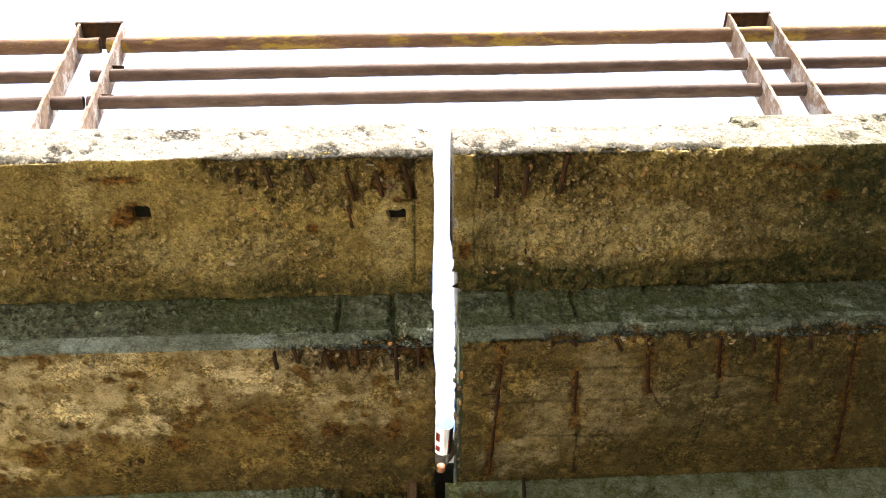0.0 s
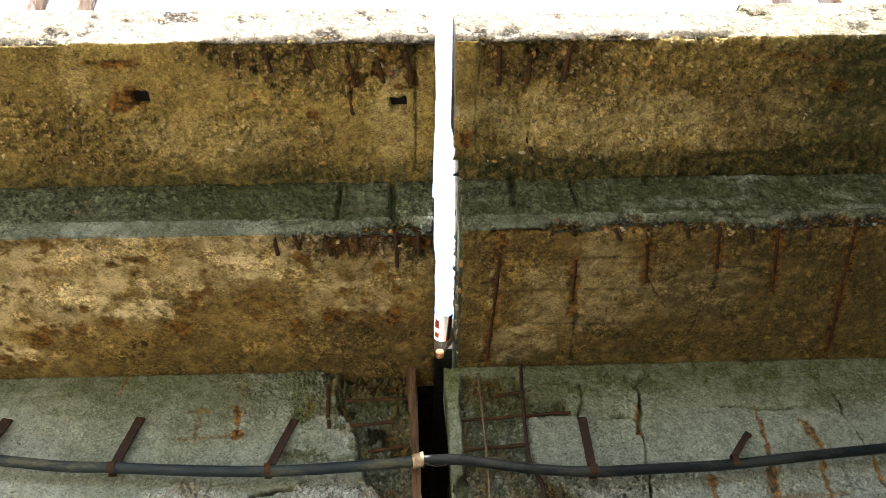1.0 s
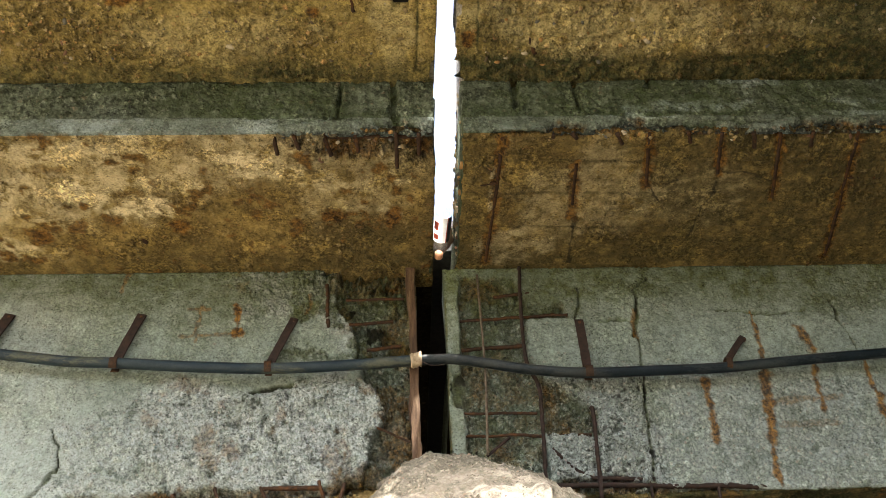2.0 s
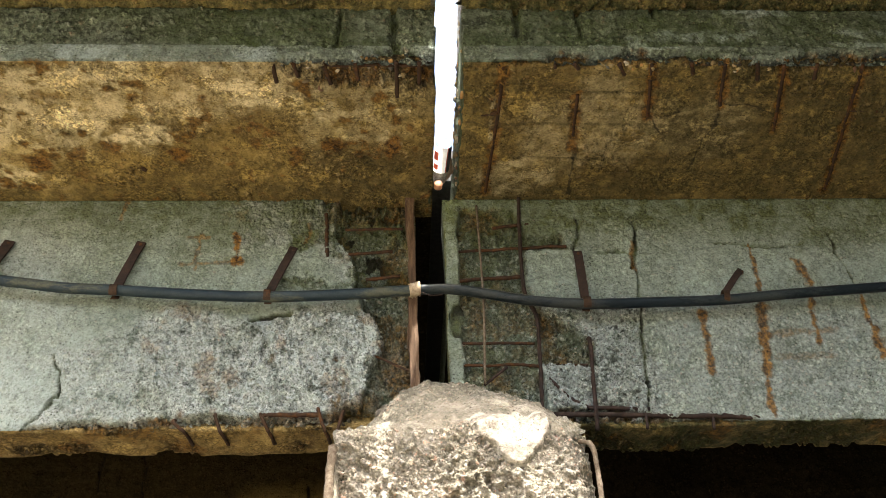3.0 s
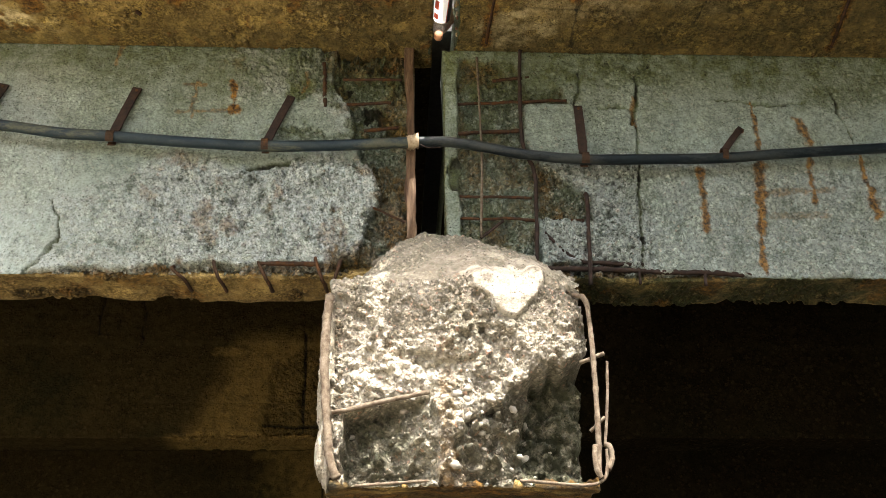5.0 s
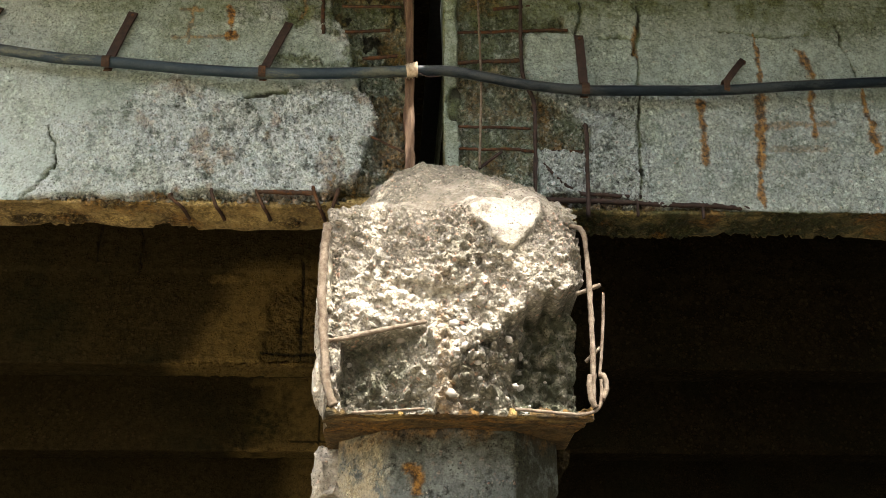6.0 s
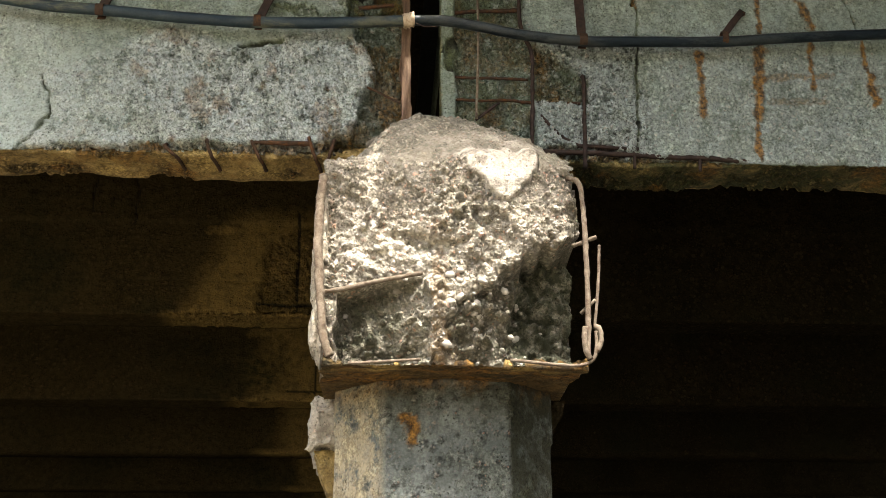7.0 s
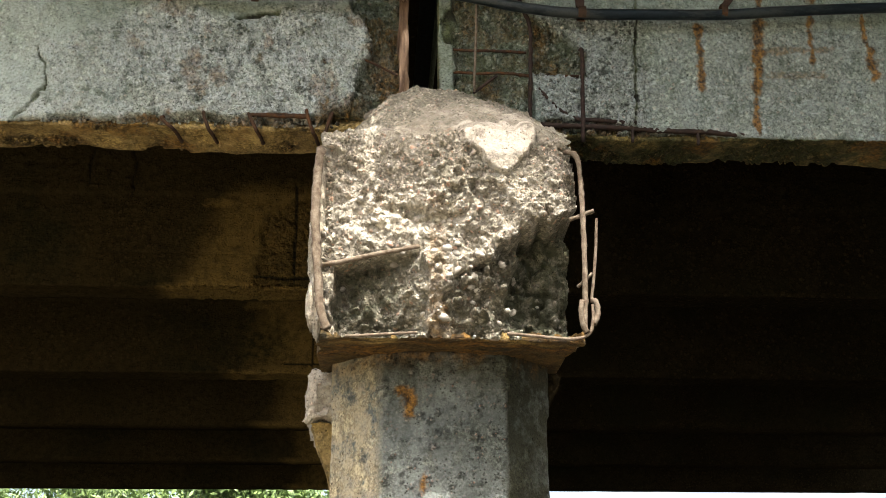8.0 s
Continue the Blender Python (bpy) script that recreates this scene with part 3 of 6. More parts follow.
def field_beam(x, z, left):
    """Green face of the deck slab: rough above, a smooth mortar band below."""
    f = blank(x)
    stones, f["tone"] = pebbles(x, z, 0.028, 80)
    grit, _ = pebbles(x, z, 0.012, 81)
    band = 1 - smooth(3.292, 3.300, z + 0.008 * fbm(x, z, 0.12, 3, 82) - (0.02 * smooth(-1.2, -0.3, x) * 0 if left else 0.0))
    if left:
        cuts = both(crack(x, z, -0.237, 3.29, -0.232, 3.50, 0.012, 83, 0.01), crack(x, z, 0.015, 3.25, 0.0, 3.53, 0.018, 84, 0.02))
        cuts = both(cuts, crack(x, z, -0.52, 3.25, -0.30, 3.30, 0.006, 85))
        cuts = both(cuts, crack(x, z, -0.30, 3.285, 0.10, 3.27, 0.006, 86))
        gone = region(x, z, [(-0.50, 3.19), (-0.48, 3.225), (-0.25, 3.235), (0.03, 3.285), (0.10, 3.26), (0.2, 3.24), (0.2, 3.15)], 87, 0.02)
        f["pale"] = band * (0.16 + 0.35 * smooth(0.1, 0.5, fbm(x, z, 0.18, 4, 88)))
    else:
        cuts = both(crack(x, z, 0.52, 3.37, 0.515, 3.55, 0.016, 89, 0.015), crack(x, z, 0.78, 3.36, 0.79, 3.55, 0.014, 90, 0.02))
        cuts = both(cuts, crack(x, z, 1.10, 3.45, 1.08, 3.55, 0.014, 91, 0.02))
        cuts = both(cuts, crack(x, z, 1.2, 3.262, 1.75, 3.285, 0.006, 92))
        gone = region(x, z, [(0.62, 3.19), (0.66, 3.262), (0.80, 3.235), (1.0, 3.27), (1.6, 3.24), (1.9, 3.27), (2.6, 3.27), (2.6, 3.18), (0.62, 3.18)], 93, 0.03)
        f["pale"] = both(0.9 * blob(x, z, 1.105, 3.284, 0.07, 0.010, 94, 0.3), 0.85 * smooth(0.0, 0.4, fbm(x * 0.4, z, 0.08, 5, 95)) * smooth(0.5, 0.9, x) * (1 - band) + 0.08 * band)
        f["rust"] = 0.6 * gone * smooth(0.0, 0.5, fbm(x, z, 0.07, 3, 96))
    f["spall"] = np.clip((1 - band) * 0.65 * smooth(0.1, 0.4, stones) + gone, 0, 1)
    f["gap"] = 0.55 * cuts
    f["moss"] = np.clip((1 - band) * np.clip(0.5 + 0.6 * fbm(x, z, 0.3, 4, 97), 0, 0.9) + cuts, 0, 1)
    f["d"] = (0.012 * band + (1 - band) * (0.010 * stones + 0.005 * grit + 0.008 * fbm(x, z, 0.12, 4, 98)) + 0.004 * fbm(x, z, 0.3, 3, 99)
              - 0.03 * cuts - gone * (0.038 - 0.022 * stones))
    return f


def field_deck(x, y, left):
    """Underside of the deck slab: brown, with pale leached patches or with rusted stirrups."""
    f = blank(x)
    stones, tone = pebbles(x, y, 0.032, 110)
    grit, tone2 = pebbles(x, y, 0.013, 111)
    wear = smooth(0.05, 0.55, fbm(x, y, 0.25, 5, 112))
    if left:
        gone = region(x, y, [(-0.53, 3.0), (-0.50, 3.17), (-0.40, 3.22), (-0.22, 3.27), (-0.02, 3.24), (0.12, 3.30), (0.25, 3.0)], 113, 0.05)
        hollow = blob(x, y, -0.25, 3.74, 0.20, 0.10, 114)
        broad = smooth(-0.35, 0.35, fbm(x, y, 0.42, 5, 139) + 0.35 * (-0.55 - x) - 1.3 * (y - 3.52))
        p = 0.55 * broad * (0.55 + 0.6 * smooth(-0.2, 0.3, fbm(x, y, 0.11, 5, 138)))
        for k, (a, q, u, v) in enumerate([(-1.40, 3.44, 0.13, 0.09), (-1.06, 3.53, 0.12, 0.05), (-1.20, 3.57, 0.08, 0.05), (-0.66, 3.25, 0.15, 0.05), (-0.52, 3.33, 0.13, 0.035),
                                          (-0.33, 3.42, 0.06, 0.035), (-1.76, 3.82, 0.15, 0.07), (-1.70, 3.40, 0.12, 0.10), (0.0, 3.385, 0.05, 0.035), (-0.06, 3.60, 0.05, 0.06)]):
            p = both(p, (0.95 if k < 4 else 0.75) * blob(x, y, a, q, u, v, 115 + k, 0.7, 0.35))
        pits = smooth(0.42, 0.62, fbm(x, y, 0.075, 4, 137) + 0.25 * blob(x, y, -1.5, 3.68, 0.3, 0.14, 136) + 0.15 * smooth(-0.7, 0.0, x) * smooth(3.5, 3.7, y)) * smooth(-0.5, 0.1, fbm(x, y, 0.3, 3, 135))
        f["pale"] = np.clip(p * (1 - pits), 0, 1)
        # Same painted shadow outline round the spalled strip.
        rim = np.clip(3.2 * gone * (1 - gone), 0, 1) * smooth(3.12, 3.15, y)
        f["gap"] = np.clip(0.40 * pits + 0.9 * rim + 0.8 * gone * smooth(0.25, 0.40, fbm(x, y, 0.06, 3, 134)) + 0.5 * smooth(0.11, 0.16, x + 0.03 * fbm(x, y, 0.12, 4, 133)), 0, 1)
        r = both(blob(x, y, -0.01, 3.63, 0.04, 0.07, 123), blob(x, y, -0.28, 3.62, 0.05, 0.04, 124))
        r = both(r, both(blob(x, y, -1.60, 3.73, 0.05, 0.05, 125), blob(x, y, -0.98, 3.68, 0.05, 0.05, 127)))
        for k, (a, q, w) in enumerate([(-1.25, 3.62, 0.03), (-1.42, 3.66, 0.035), (-0.62, 3.60, 0.025), (-0.82, 3.32, 0.02), (-1.85, 3.70, 0.04), (-0.45, 3.66, 0.03), (0.06, 3.50, 0.02), (-1.05, 3.38, 0.02)]):
            r = both(r, 0.8 * blob(x, y, a, q, w, w * 1.3, 400 + k))
        f["rust"] = both(both(r, 0.75 * pits), 0.7 * gone * smooth(0.0, 0.5, fbm(x, y, 0.10, 4, 128)))
        f["moss"] = np.clip(0.55 * smooth(3.80, 3.98, y) + (0.6 * smooth(-0.7, 0.05, x) + 0.25 * smooth(3.6, 3.9, y)) * smooth(-0.3, 0.4, fbm(x, y, 0.3, 4, 129)), 0, 0.85)
        lines = 0 * x
        bars = 0 * x
    else:
        gone = region(x, y, [(0.36, 3.0), (0.40, 3.11), (0.70, 3.13), (1.0, 3.12), (1.5, 3.14), (2.6, 3.15), (2.6, 3.0)], 131, 0.03)
        hollow = 0 * x
        lines = sum(crack(x, y, 0.25, yy, 2.6, yy + 0.02, 0.011, 132 + k, 0.008) for k, yy in enumerate((3.27, 3.47, 3.70)))
        bars = 0 * x
        for k, (x0, y0, x1, y1) in enumerate(STIRRUPS):
            bars = both(bars, streak(x, y, x0, y0, x1, y1, 0.027, 140 + k))
        f["rust"] = both(0.9 * bars, 0.6 * gone * smooth(0.1, 0.5, fbm(x, y, 0.08, 4, 150)))
        fine_cracks = 0 * x
        for k, (x0, y0, x1, y1) in enumerate([(1.41, 3.36, 1.68, 3.40), (1.10, 3.40, 1.18, 3.52), (0.80, 3.62, 0.82, 3.95), (1.42, 3.40, 1.36, 3.80), (1.16, 3.42, 1.24, 3.38), (0.36, 3.30, 0.44, 3.34)]):
            fine_cracks = both(fine_cracks, crack(x, y, x0, y0, x1, y1, 0.010, 161 + k, 0.03))
        f["pale"] = np.clip(0.9 * blob(x, y, 0.43, 3.45, 0.022, 0.16, 151, 0.4) + 0.6 * blob(x, y, 0.52, 3.85, 0.16, 0.10, 152)
                            + 0.35 * blob(x, y, 0.85, 3.45, 0.30, 0.25, 153) + 0.3 * blob(x, y, 1.3, 3.5, 0.3, 0.2, 154), 0, 0.8)
        # Olive stain overall; rise with x is light falloff put into the colour.
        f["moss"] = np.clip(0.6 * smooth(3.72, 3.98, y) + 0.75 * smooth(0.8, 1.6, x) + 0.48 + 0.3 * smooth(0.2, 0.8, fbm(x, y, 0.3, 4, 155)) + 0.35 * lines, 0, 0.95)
        f["gap"] = np.clip(0.8 * fine_cracks + 0.45 * lines * smooth(-0.1, 0.4, fbm(x, y, 0.2, 4, 170)), 0, 1)
        gone = both(gone, 0.5 * crack(x, y, 1.12, 3.36, 1.16, 3.46, 0.01, 156))
    f["spall"] = np.clip(both(gone, 0.7 * wear * (stones > 0.2)) + 0.6 * hollow, 0, 1)
    f["tone"] = np.where(stones > grit * 0.4, tone, tone2)
    f["d"] = (0.008 * fbm(x, y, 0.4, 4, 157) + wear * (0.012 * stones + 0.006 * grit + 0.006 * fbm(x, y, 0.06, 4, 160)) - gone * (0.036 - 0.024 * stones + 0.014 * crumbs(x, y, 0.05, 166) + 0.008 * fbm(x, y, 0.08, 4, 158))
              - 0.004 * lines - 0.006 * bars - 0.01 * hollow + 0.003 * fbm(x, y, 0.025, 3, 159) - 0.004 * f["pale"])
    return f


STIRRUPS = [(0.45, 3.13, 0.424, 3.95), (0.775, 3.29, 0.797, 3.64), (1.066, 3.06, 1.105, 3.43), (1.37, 3.07, 1.412, 3.36),
            (1.625, 3.06, 1.695, 3.52), (1.96, 3.06, 2.064, 3.94)]


def field_web(x, z, left):
    """Outer face of the girder: grey, rough where the skin is gone, broken open at the joint."""
    f = blank(x)
    stones, tone = pebbles(x, z, 0.024, 170)
    grit, tone2 = pebbles(x, z, 0.013, 171, 0.9)
    if left:
        rough = region(x, z, [(-1.44, 2.36), (-1.40, 2.16), (-1.56, 1.98), (-1.5, 1.9), (0.12, 1.9), (0.12, 2.60), (-0.48, 2.58), (-0.62, 2.53), (-0.95, 2.62), (-1.2, 2.5)], 172, 0.05, 0.05)
        rough = rough * (0.5 + 0.5 * smooth(-1.35, -0.75, x))
        rough = both(rough, 0.7 * smooth(-0.3, 0.3, fbm(x, z, 0.3, 4, 173)) * smooth(2.65, 2.75, z) * smooth(-1.0, -0.6, x))
        end = region(x, z, [(-0.30, 3.3), (-0.27, 3.0), (-0.20, 2.73), (-0.15, 2.60), (-0.10, 2.48), (-0.065, 2.40), (-0.13, 2.32), (-0.125, 2.15), (-0.22, 2.10), (-0.22, 1.9), (0.3, 1.9), (0.3, 3.3)], 174, 0.040, 0.006)
        patch = region(x, z, [(-0.50, 3.03), (-0.33, 3.02), (-0.34, 3.3), (-0.5, 3.3)], 175, 0.015)
        low = 1 - smooth(2.046, 2.056, z + 0.035 * fbm(x, z, 0.16, 5, 176) - 0.035 * smooth(-0.95, -0.6, x) + 0.03 * (1 - smooth(-1.5, -1.3, x)))
        cuts = both(crack(x, z, -0.63, 2.525, -0.47, 2.575, 0.016, 177), crack(x, z, -1.45, 2.35, -1.40, 2.17, 0.007, 178, 0.03))
        cuts = both(cuts, crack(x, z, -1.40, 2.17, -1.58, 1.98, 0.007, 179, 0.03))
        cuts = both(cuts, crack(x, z, -0.18, 2.72, 0.0, 2.75, 0.022, 180, 0.02))
        r = both(streak(x, z, -0.742, 3.0, -0.735, 2.92, 0.018, 181), blob(x, z, -0.725, 2.855, 0.026, 0.036, 182))
        for k, (a, b, c, d) in enumerate([(-0.96, 2.99, -0.86, 2.985), (-0.98, 2.835, -0.70, 2.85), (-0.905, 3.0, -0.905, 2.80), (-1.28, 3.1, -1.26, 3.2), (-0.40, 3.05, -0.42, 2.95)]):
            r = both(r, 0.6 * streak(x, z, a, b, c, d, 0.012, 183 + k))
        r = both(r, end * np.clip(0.12 + 0.6 * fbm(x, z, 0.14, 4, 190) + 0.25 * smooth(-0.08, 0.0, x), 0, 0.6))
        r = both(r, 0.4 * rough * smooth(0.32, 0.5, fbm(x, z, 0.13, 5, 199)))
        f["rust"] = both(r, low * np.clip(0.5 + 0.5 * fbm(x, z, 0.12, 4, 191), 0, 0.8))
        f["pale"] = np.clip(0.95 * rough * (1 - end) + 0.4 * (1 - smooth(-1.6, -1.2, x)), 0, 1)
        sockets = smooth(0.30, 0.42, fbm(x, z, 0.10, 3, 192)) * end * smooth(2.60, 2.68, z)
        for k, (a, b, c, d) in enumerate([(-0.30, 3.17, 0.045, 0.06), (-0.205, 3.16, 0.03, 0.05), (-0.12, 3.17, 0.035, 0.05), (-0.02, 2.72, 0.05, 0.02), (-0.09, 2.73, 0.05, 0.015)]):
            sockets = both(sockets, blob(x, z, a, b, c, d, 193 + k))
        cuts = both(cuts, sockets)
        tan = end * region(x, z, [(-0.12, 2.10), (-0.11, 2.42), (-0.04, 2.44), (0.03, 2.5), (0.03, 2.1)], 198, 0.02, 0.02)
        f["pale"] = both(f["pale"], 0.35 * tan)
    else:
        rough = region(x, z, [(0.62, 2.62), (0.66, 1.9), (2.9, 1.9), (2.9, 2.5), (1.9, 2.58), (1.3, 2.60), (1.15, 2.63)], 200, 0.05, 0.04)
        heavy = region(x, z, [(0.63, 2.60), (1.08, 2.62), (1.10, 2.0), (0.8, 1.95), (0.62, 2.1)], 201, 0.04, 0.02)
        rough = np.clip(0.55 * rough + 0.6 * heavy, 0, 1)
        end = region(x, z, [(0.285, 3.15), (0.285, 1.9), (0.62, 1.9), (0.64, 2.10), (0.62, 2.30), (0.87, 2.285), (0.86, 2.40), (0.63, 2.60), (0.585, 2.70), (0.60, 2.90), (0.78, 2.92), (0.77, 3.0), (0.60, 2.97), (0.55, 3.15)], 202, 0.018, 0.006)
        patch = 0 * x
        low = region(x, z, [(0.6, 1.9), (0.6, 2.075), (0.9, 2.085), (1.1, 2.05), (1.5, 2.035), (1.55, 1.99), (2.0, 1.97), (2.0, 1.9)], 203, 0.018, 0.006)
        cuts = both(crack(x, z, 1.13, 3.06, 1.095, 2.80, 0.013, 204, 0.02), 0.8 * crack(x, z, 1.10, 2.80, 1.055, 2.0, 0.008, 205, 0.010))
        for k, (a, b, c, d) in enumerate([(0.94, 2.91, 1.10, 2.90), (1.50, 2.92, 1.72, 2.93), (1.70, 2.90, 1.90, 2.94), (2.05, 3.0, 2.10, 2.70), (1.10, 3.06, 1.2, 3.12), (0.85, 3.1, 0.82, 2.9)]):
            cuts = both(cuts, 0.95 * crack(x, z, a, b, c, d, 0.009, 206 + k, 0.03))
        r = 0 * x
        for k, (a, b, c, d, w) in enumerate([(1.368, 2.55, 1.352, 2.25, 0.022), (1.650, 2.93, 1.643, 2.66, 0.013), (1.645, 2.63, 1.600, 2.25, 0.029), (1.60, 2.25, 1.58, 2.04, 0.014),
                                             (1.858, 2.83, 1.890, 2.70, 0.028), (1.885, 2.67, 1.852, 2.39, 0.016), (2.112, 2.64, 2.115, 2.45, 0.014), (2.13, 2.46, 2.125, 2.33, 0.026)]):
            r = both(r, 0.92 * streak(x, z, a, b, c, d, w, 215 + k))
        r = both(r, 0.5 * streak(x, z, 1.65, 2.44, 1.95, 2.46, 0.02, 225) + 0.35 * streak(x, z, 1.65, 2.32, 1.9, 2.33, 0.02, 226))
        r = both(r, 0.75 * crack(x, z, 1.115, 2.95, 1.095, 2.80, 0.014, 227))
        lip = 1 - smooth(0.284, 0.296, x + 0.012 * fbm(x, z, 0.08, 3, 242))
        hollow = lip * region(x, z, [(0.245, 2.43), (0.242, 2.60), (0.31, 2.63), (0.31, 2.43)], 243, 0.012, 0.006)
        stump = lip * region(x, z, [(0.2, 2.66), (0.2, 3.0), (0.31, 3.02), (0.31, 2.66)], 244, 0.02, 0.006)
        end = end * (1 - lip)
        cuts = both(cuts, 0.9 * hollow)
        r = both(r, end * np.clip(0.02 + 0.6 * fbm(x, z, 0.14, 4, 228), 0, 0.7))
        f["rust"] = both(r, 0.6 * low * smooth(-0.3, 0.3, fbm(x, z, 0.1, 3, 237)))
        f["pale"] = np.clip(0.50 * rough * (1 - end), 0, 1)
        patch = 2.0 * stump
    mottle = smooth(-0.12, 0.22, fbm(x, z, 0.09, 5, 240)) * smooth(2.62, 2.75, z) * (smooth(-0.75, -0.45, x) if left else 0.5 * smooth(2.75, 3.0, z))
    pits = both(rough, 0.8 * mottle) * smooth(0.42, 0.55, fbm(x, z, 0.020, 2, 249) + 0.35 * fbm(x, z, 0.16, 4, 250) - 0.25 * stones) * (1 - end)
    # Besides cracks, gap paints the shade in pits, sockets and along the broken edge.
    f["gap"] = (0.55 if left else 0.8) * pits + np.clip(2.6 * end * (1 - end) * smooth(-0.3, 0.3, fbm(x, z, 0.1, 3, 252)) + cuts * (0.7 + 0.8 * fbm(x, z, 0.1, 3, 229)), 0, 1)
    f["moss"] = np.clip(0.8 * smooth(2.84, 3.2, z + 0.07 * fbm(x, z, 0.3, 3, 230)) + 0.7 * mottle + 0.45 * end + (0 if left else 0.4 * (1 - smooth(0.284, 0.296, x))) + cuts + low * 0.3 + 0.3 * smooth(0.3, 0.9, fbm(x, z, 0.35, 4, 231)), 0, 0.95)
    boards = sum(crack(x, z, -3.0, zz, 3.0, zz + 0.01, 0.007, 232, 0.004) for zz in (2.66, 2.88, 3.10)) * (1 - rough) * (1 - end)
    f["spall"] = np.clip(both(rough * (0.75 if left else 0.7), both(end * 0.55, both(low, 0.6 * mottle))), 0, 1)
    f["tone"] = np.where(stones > grit * 0.5, tone, tone2)
    f["d"] = (0.005 * fbm(x, z, 0.4, 4, 233) + rough * (0.011 * stones + 0.008 * grit + 0.009 * crumbs(x, z, 0.034, 245) + 0.006 * crumbs(x, z, 0.017, 246) + 0.012 * fbm(x, z, 0.14, 4, 234) + 0.004)
              - end * ((0.075 if left else 0.055) - 0.022 * stones + 0.024 * fbm(x, z, 0.12, 4, 235) + 0.016 * crumbs(x, z, 0.055, 247) + 0.008 * crumbs(x, z, 0.024, 248)) - 0.009 * pits + 0.012 * mottle * (stones + 0.5 * crumbs(x, z, 0.05, 251)) + 0.006 * patch - 0.022 * cuts - 0.003 * boards
              - low * (0.045 - 0.030 * stones + 0.02 * fbm(x, z, 0.06, 4, 239)) + 0.0025 * fbm(x, z, 0.02, 3, 236))
    return f


def field_bottom(x, y, left):
    f = blank(x)
    stones, f["tone"] = pebbles(x, y, 0.03, 240)
    gone = smooth(-0.1, 0.4, fbm(x, y, 0.3, 4, 241))
    f["spall"] = gone
    f["rust"] = 0.6 * smooth(0.2, 0.6, fbm(x, y, 0.15, 4, 242))
    # Underside of the right girder is darker all over.
    f["moss"] = np.full_like(x, 0.0 if left else 0.9)
    sag = 0 if left else 0.018 * smooth(0.8, 1.0, x) * (1 - smooth(1.2, 1.5, x))
    f["d"] = 0.014 * fbm(x, y, 0.16, 5, 243) + gone * (0.020 * stones - 0.012) + sag
    return f


def field_inner(key, x, y, z, left, row):
    """Faces of the inner girders: shade-dark, with a painted lit patch, a broken patch and chipped lower edge near the
    joint.
    """
    f = blank(x)
    v = z + y
    stones, f["tone"] = pebbles(x, v, 0.035, 250)
    ledge = smooth(2.60, 2.62, z) * 1.0
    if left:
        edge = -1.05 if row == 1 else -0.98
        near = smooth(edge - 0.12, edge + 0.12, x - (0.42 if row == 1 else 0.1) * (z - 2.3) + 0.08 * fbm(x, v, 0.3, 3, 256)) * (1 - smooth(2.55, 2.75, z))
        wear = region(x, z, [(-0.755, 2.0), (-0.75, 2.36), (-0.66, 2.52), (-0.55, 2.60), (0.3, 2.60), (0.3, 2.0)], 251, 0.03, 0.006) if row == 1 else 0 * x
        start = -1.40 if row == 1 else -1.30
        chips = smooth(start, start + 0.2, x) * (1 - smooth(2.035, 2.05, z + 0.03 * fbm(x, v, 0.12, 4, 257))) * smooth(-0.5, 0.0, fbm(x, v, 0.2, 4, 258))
        # Lit patch with slanted shadow edge and lit lower edge, put into pale.
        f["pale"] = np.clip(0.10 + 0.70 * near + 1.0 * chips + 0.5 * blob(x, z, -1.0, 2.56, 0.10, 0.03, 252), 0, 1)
        joints = both(crack(x, z, -1.80, 2.95, -1.80, 2.66, 0.010, 259), crack(x, z, -1.54, 2.95, -1.55, 2.60, 0.010, 260))
        joints = both(joints, both(crack(x, z, -0.54, 2.68, -0.53, 2.0, 0.012, 261, 0.01), crack(x, z, -0.77, 2.085, 0.1, 2.10, 0.016, 262, 0.02)))
    else:
        wear, chips, joints = 0 * x, 0 * x, 0 * x
    if key == "under":
        f["spall"] = chips
        f["d"] = 0.006 * fbm(x, v, 0.2, 3, 263) + 0.012 * chips * (stones - 0.5)
        return f
    boards = sum(crack(x, z, -9.0, zz, 9.0, zz + 0.01, 0.006, 253, 0.004) for zz in (2.22, 2.42, 2.80))
    f["spall"] = both(wear, chips)
    f["gap"] = np.clip(joints + 0.5 * boards, 0, 1)
    f["moss"] = np.clip(fbm(x, v, 0.5, 4, 254), 0, 0.8)
    f["d"] = 0.006 * fbm(x, v, 0.4, 3, 255) + 0.018 * ledge + wear * (0.018 * stones - 0.030) - 0.02 * chips * (1 - stones) - 0.005 * boards - 0.015 * joints
    return f


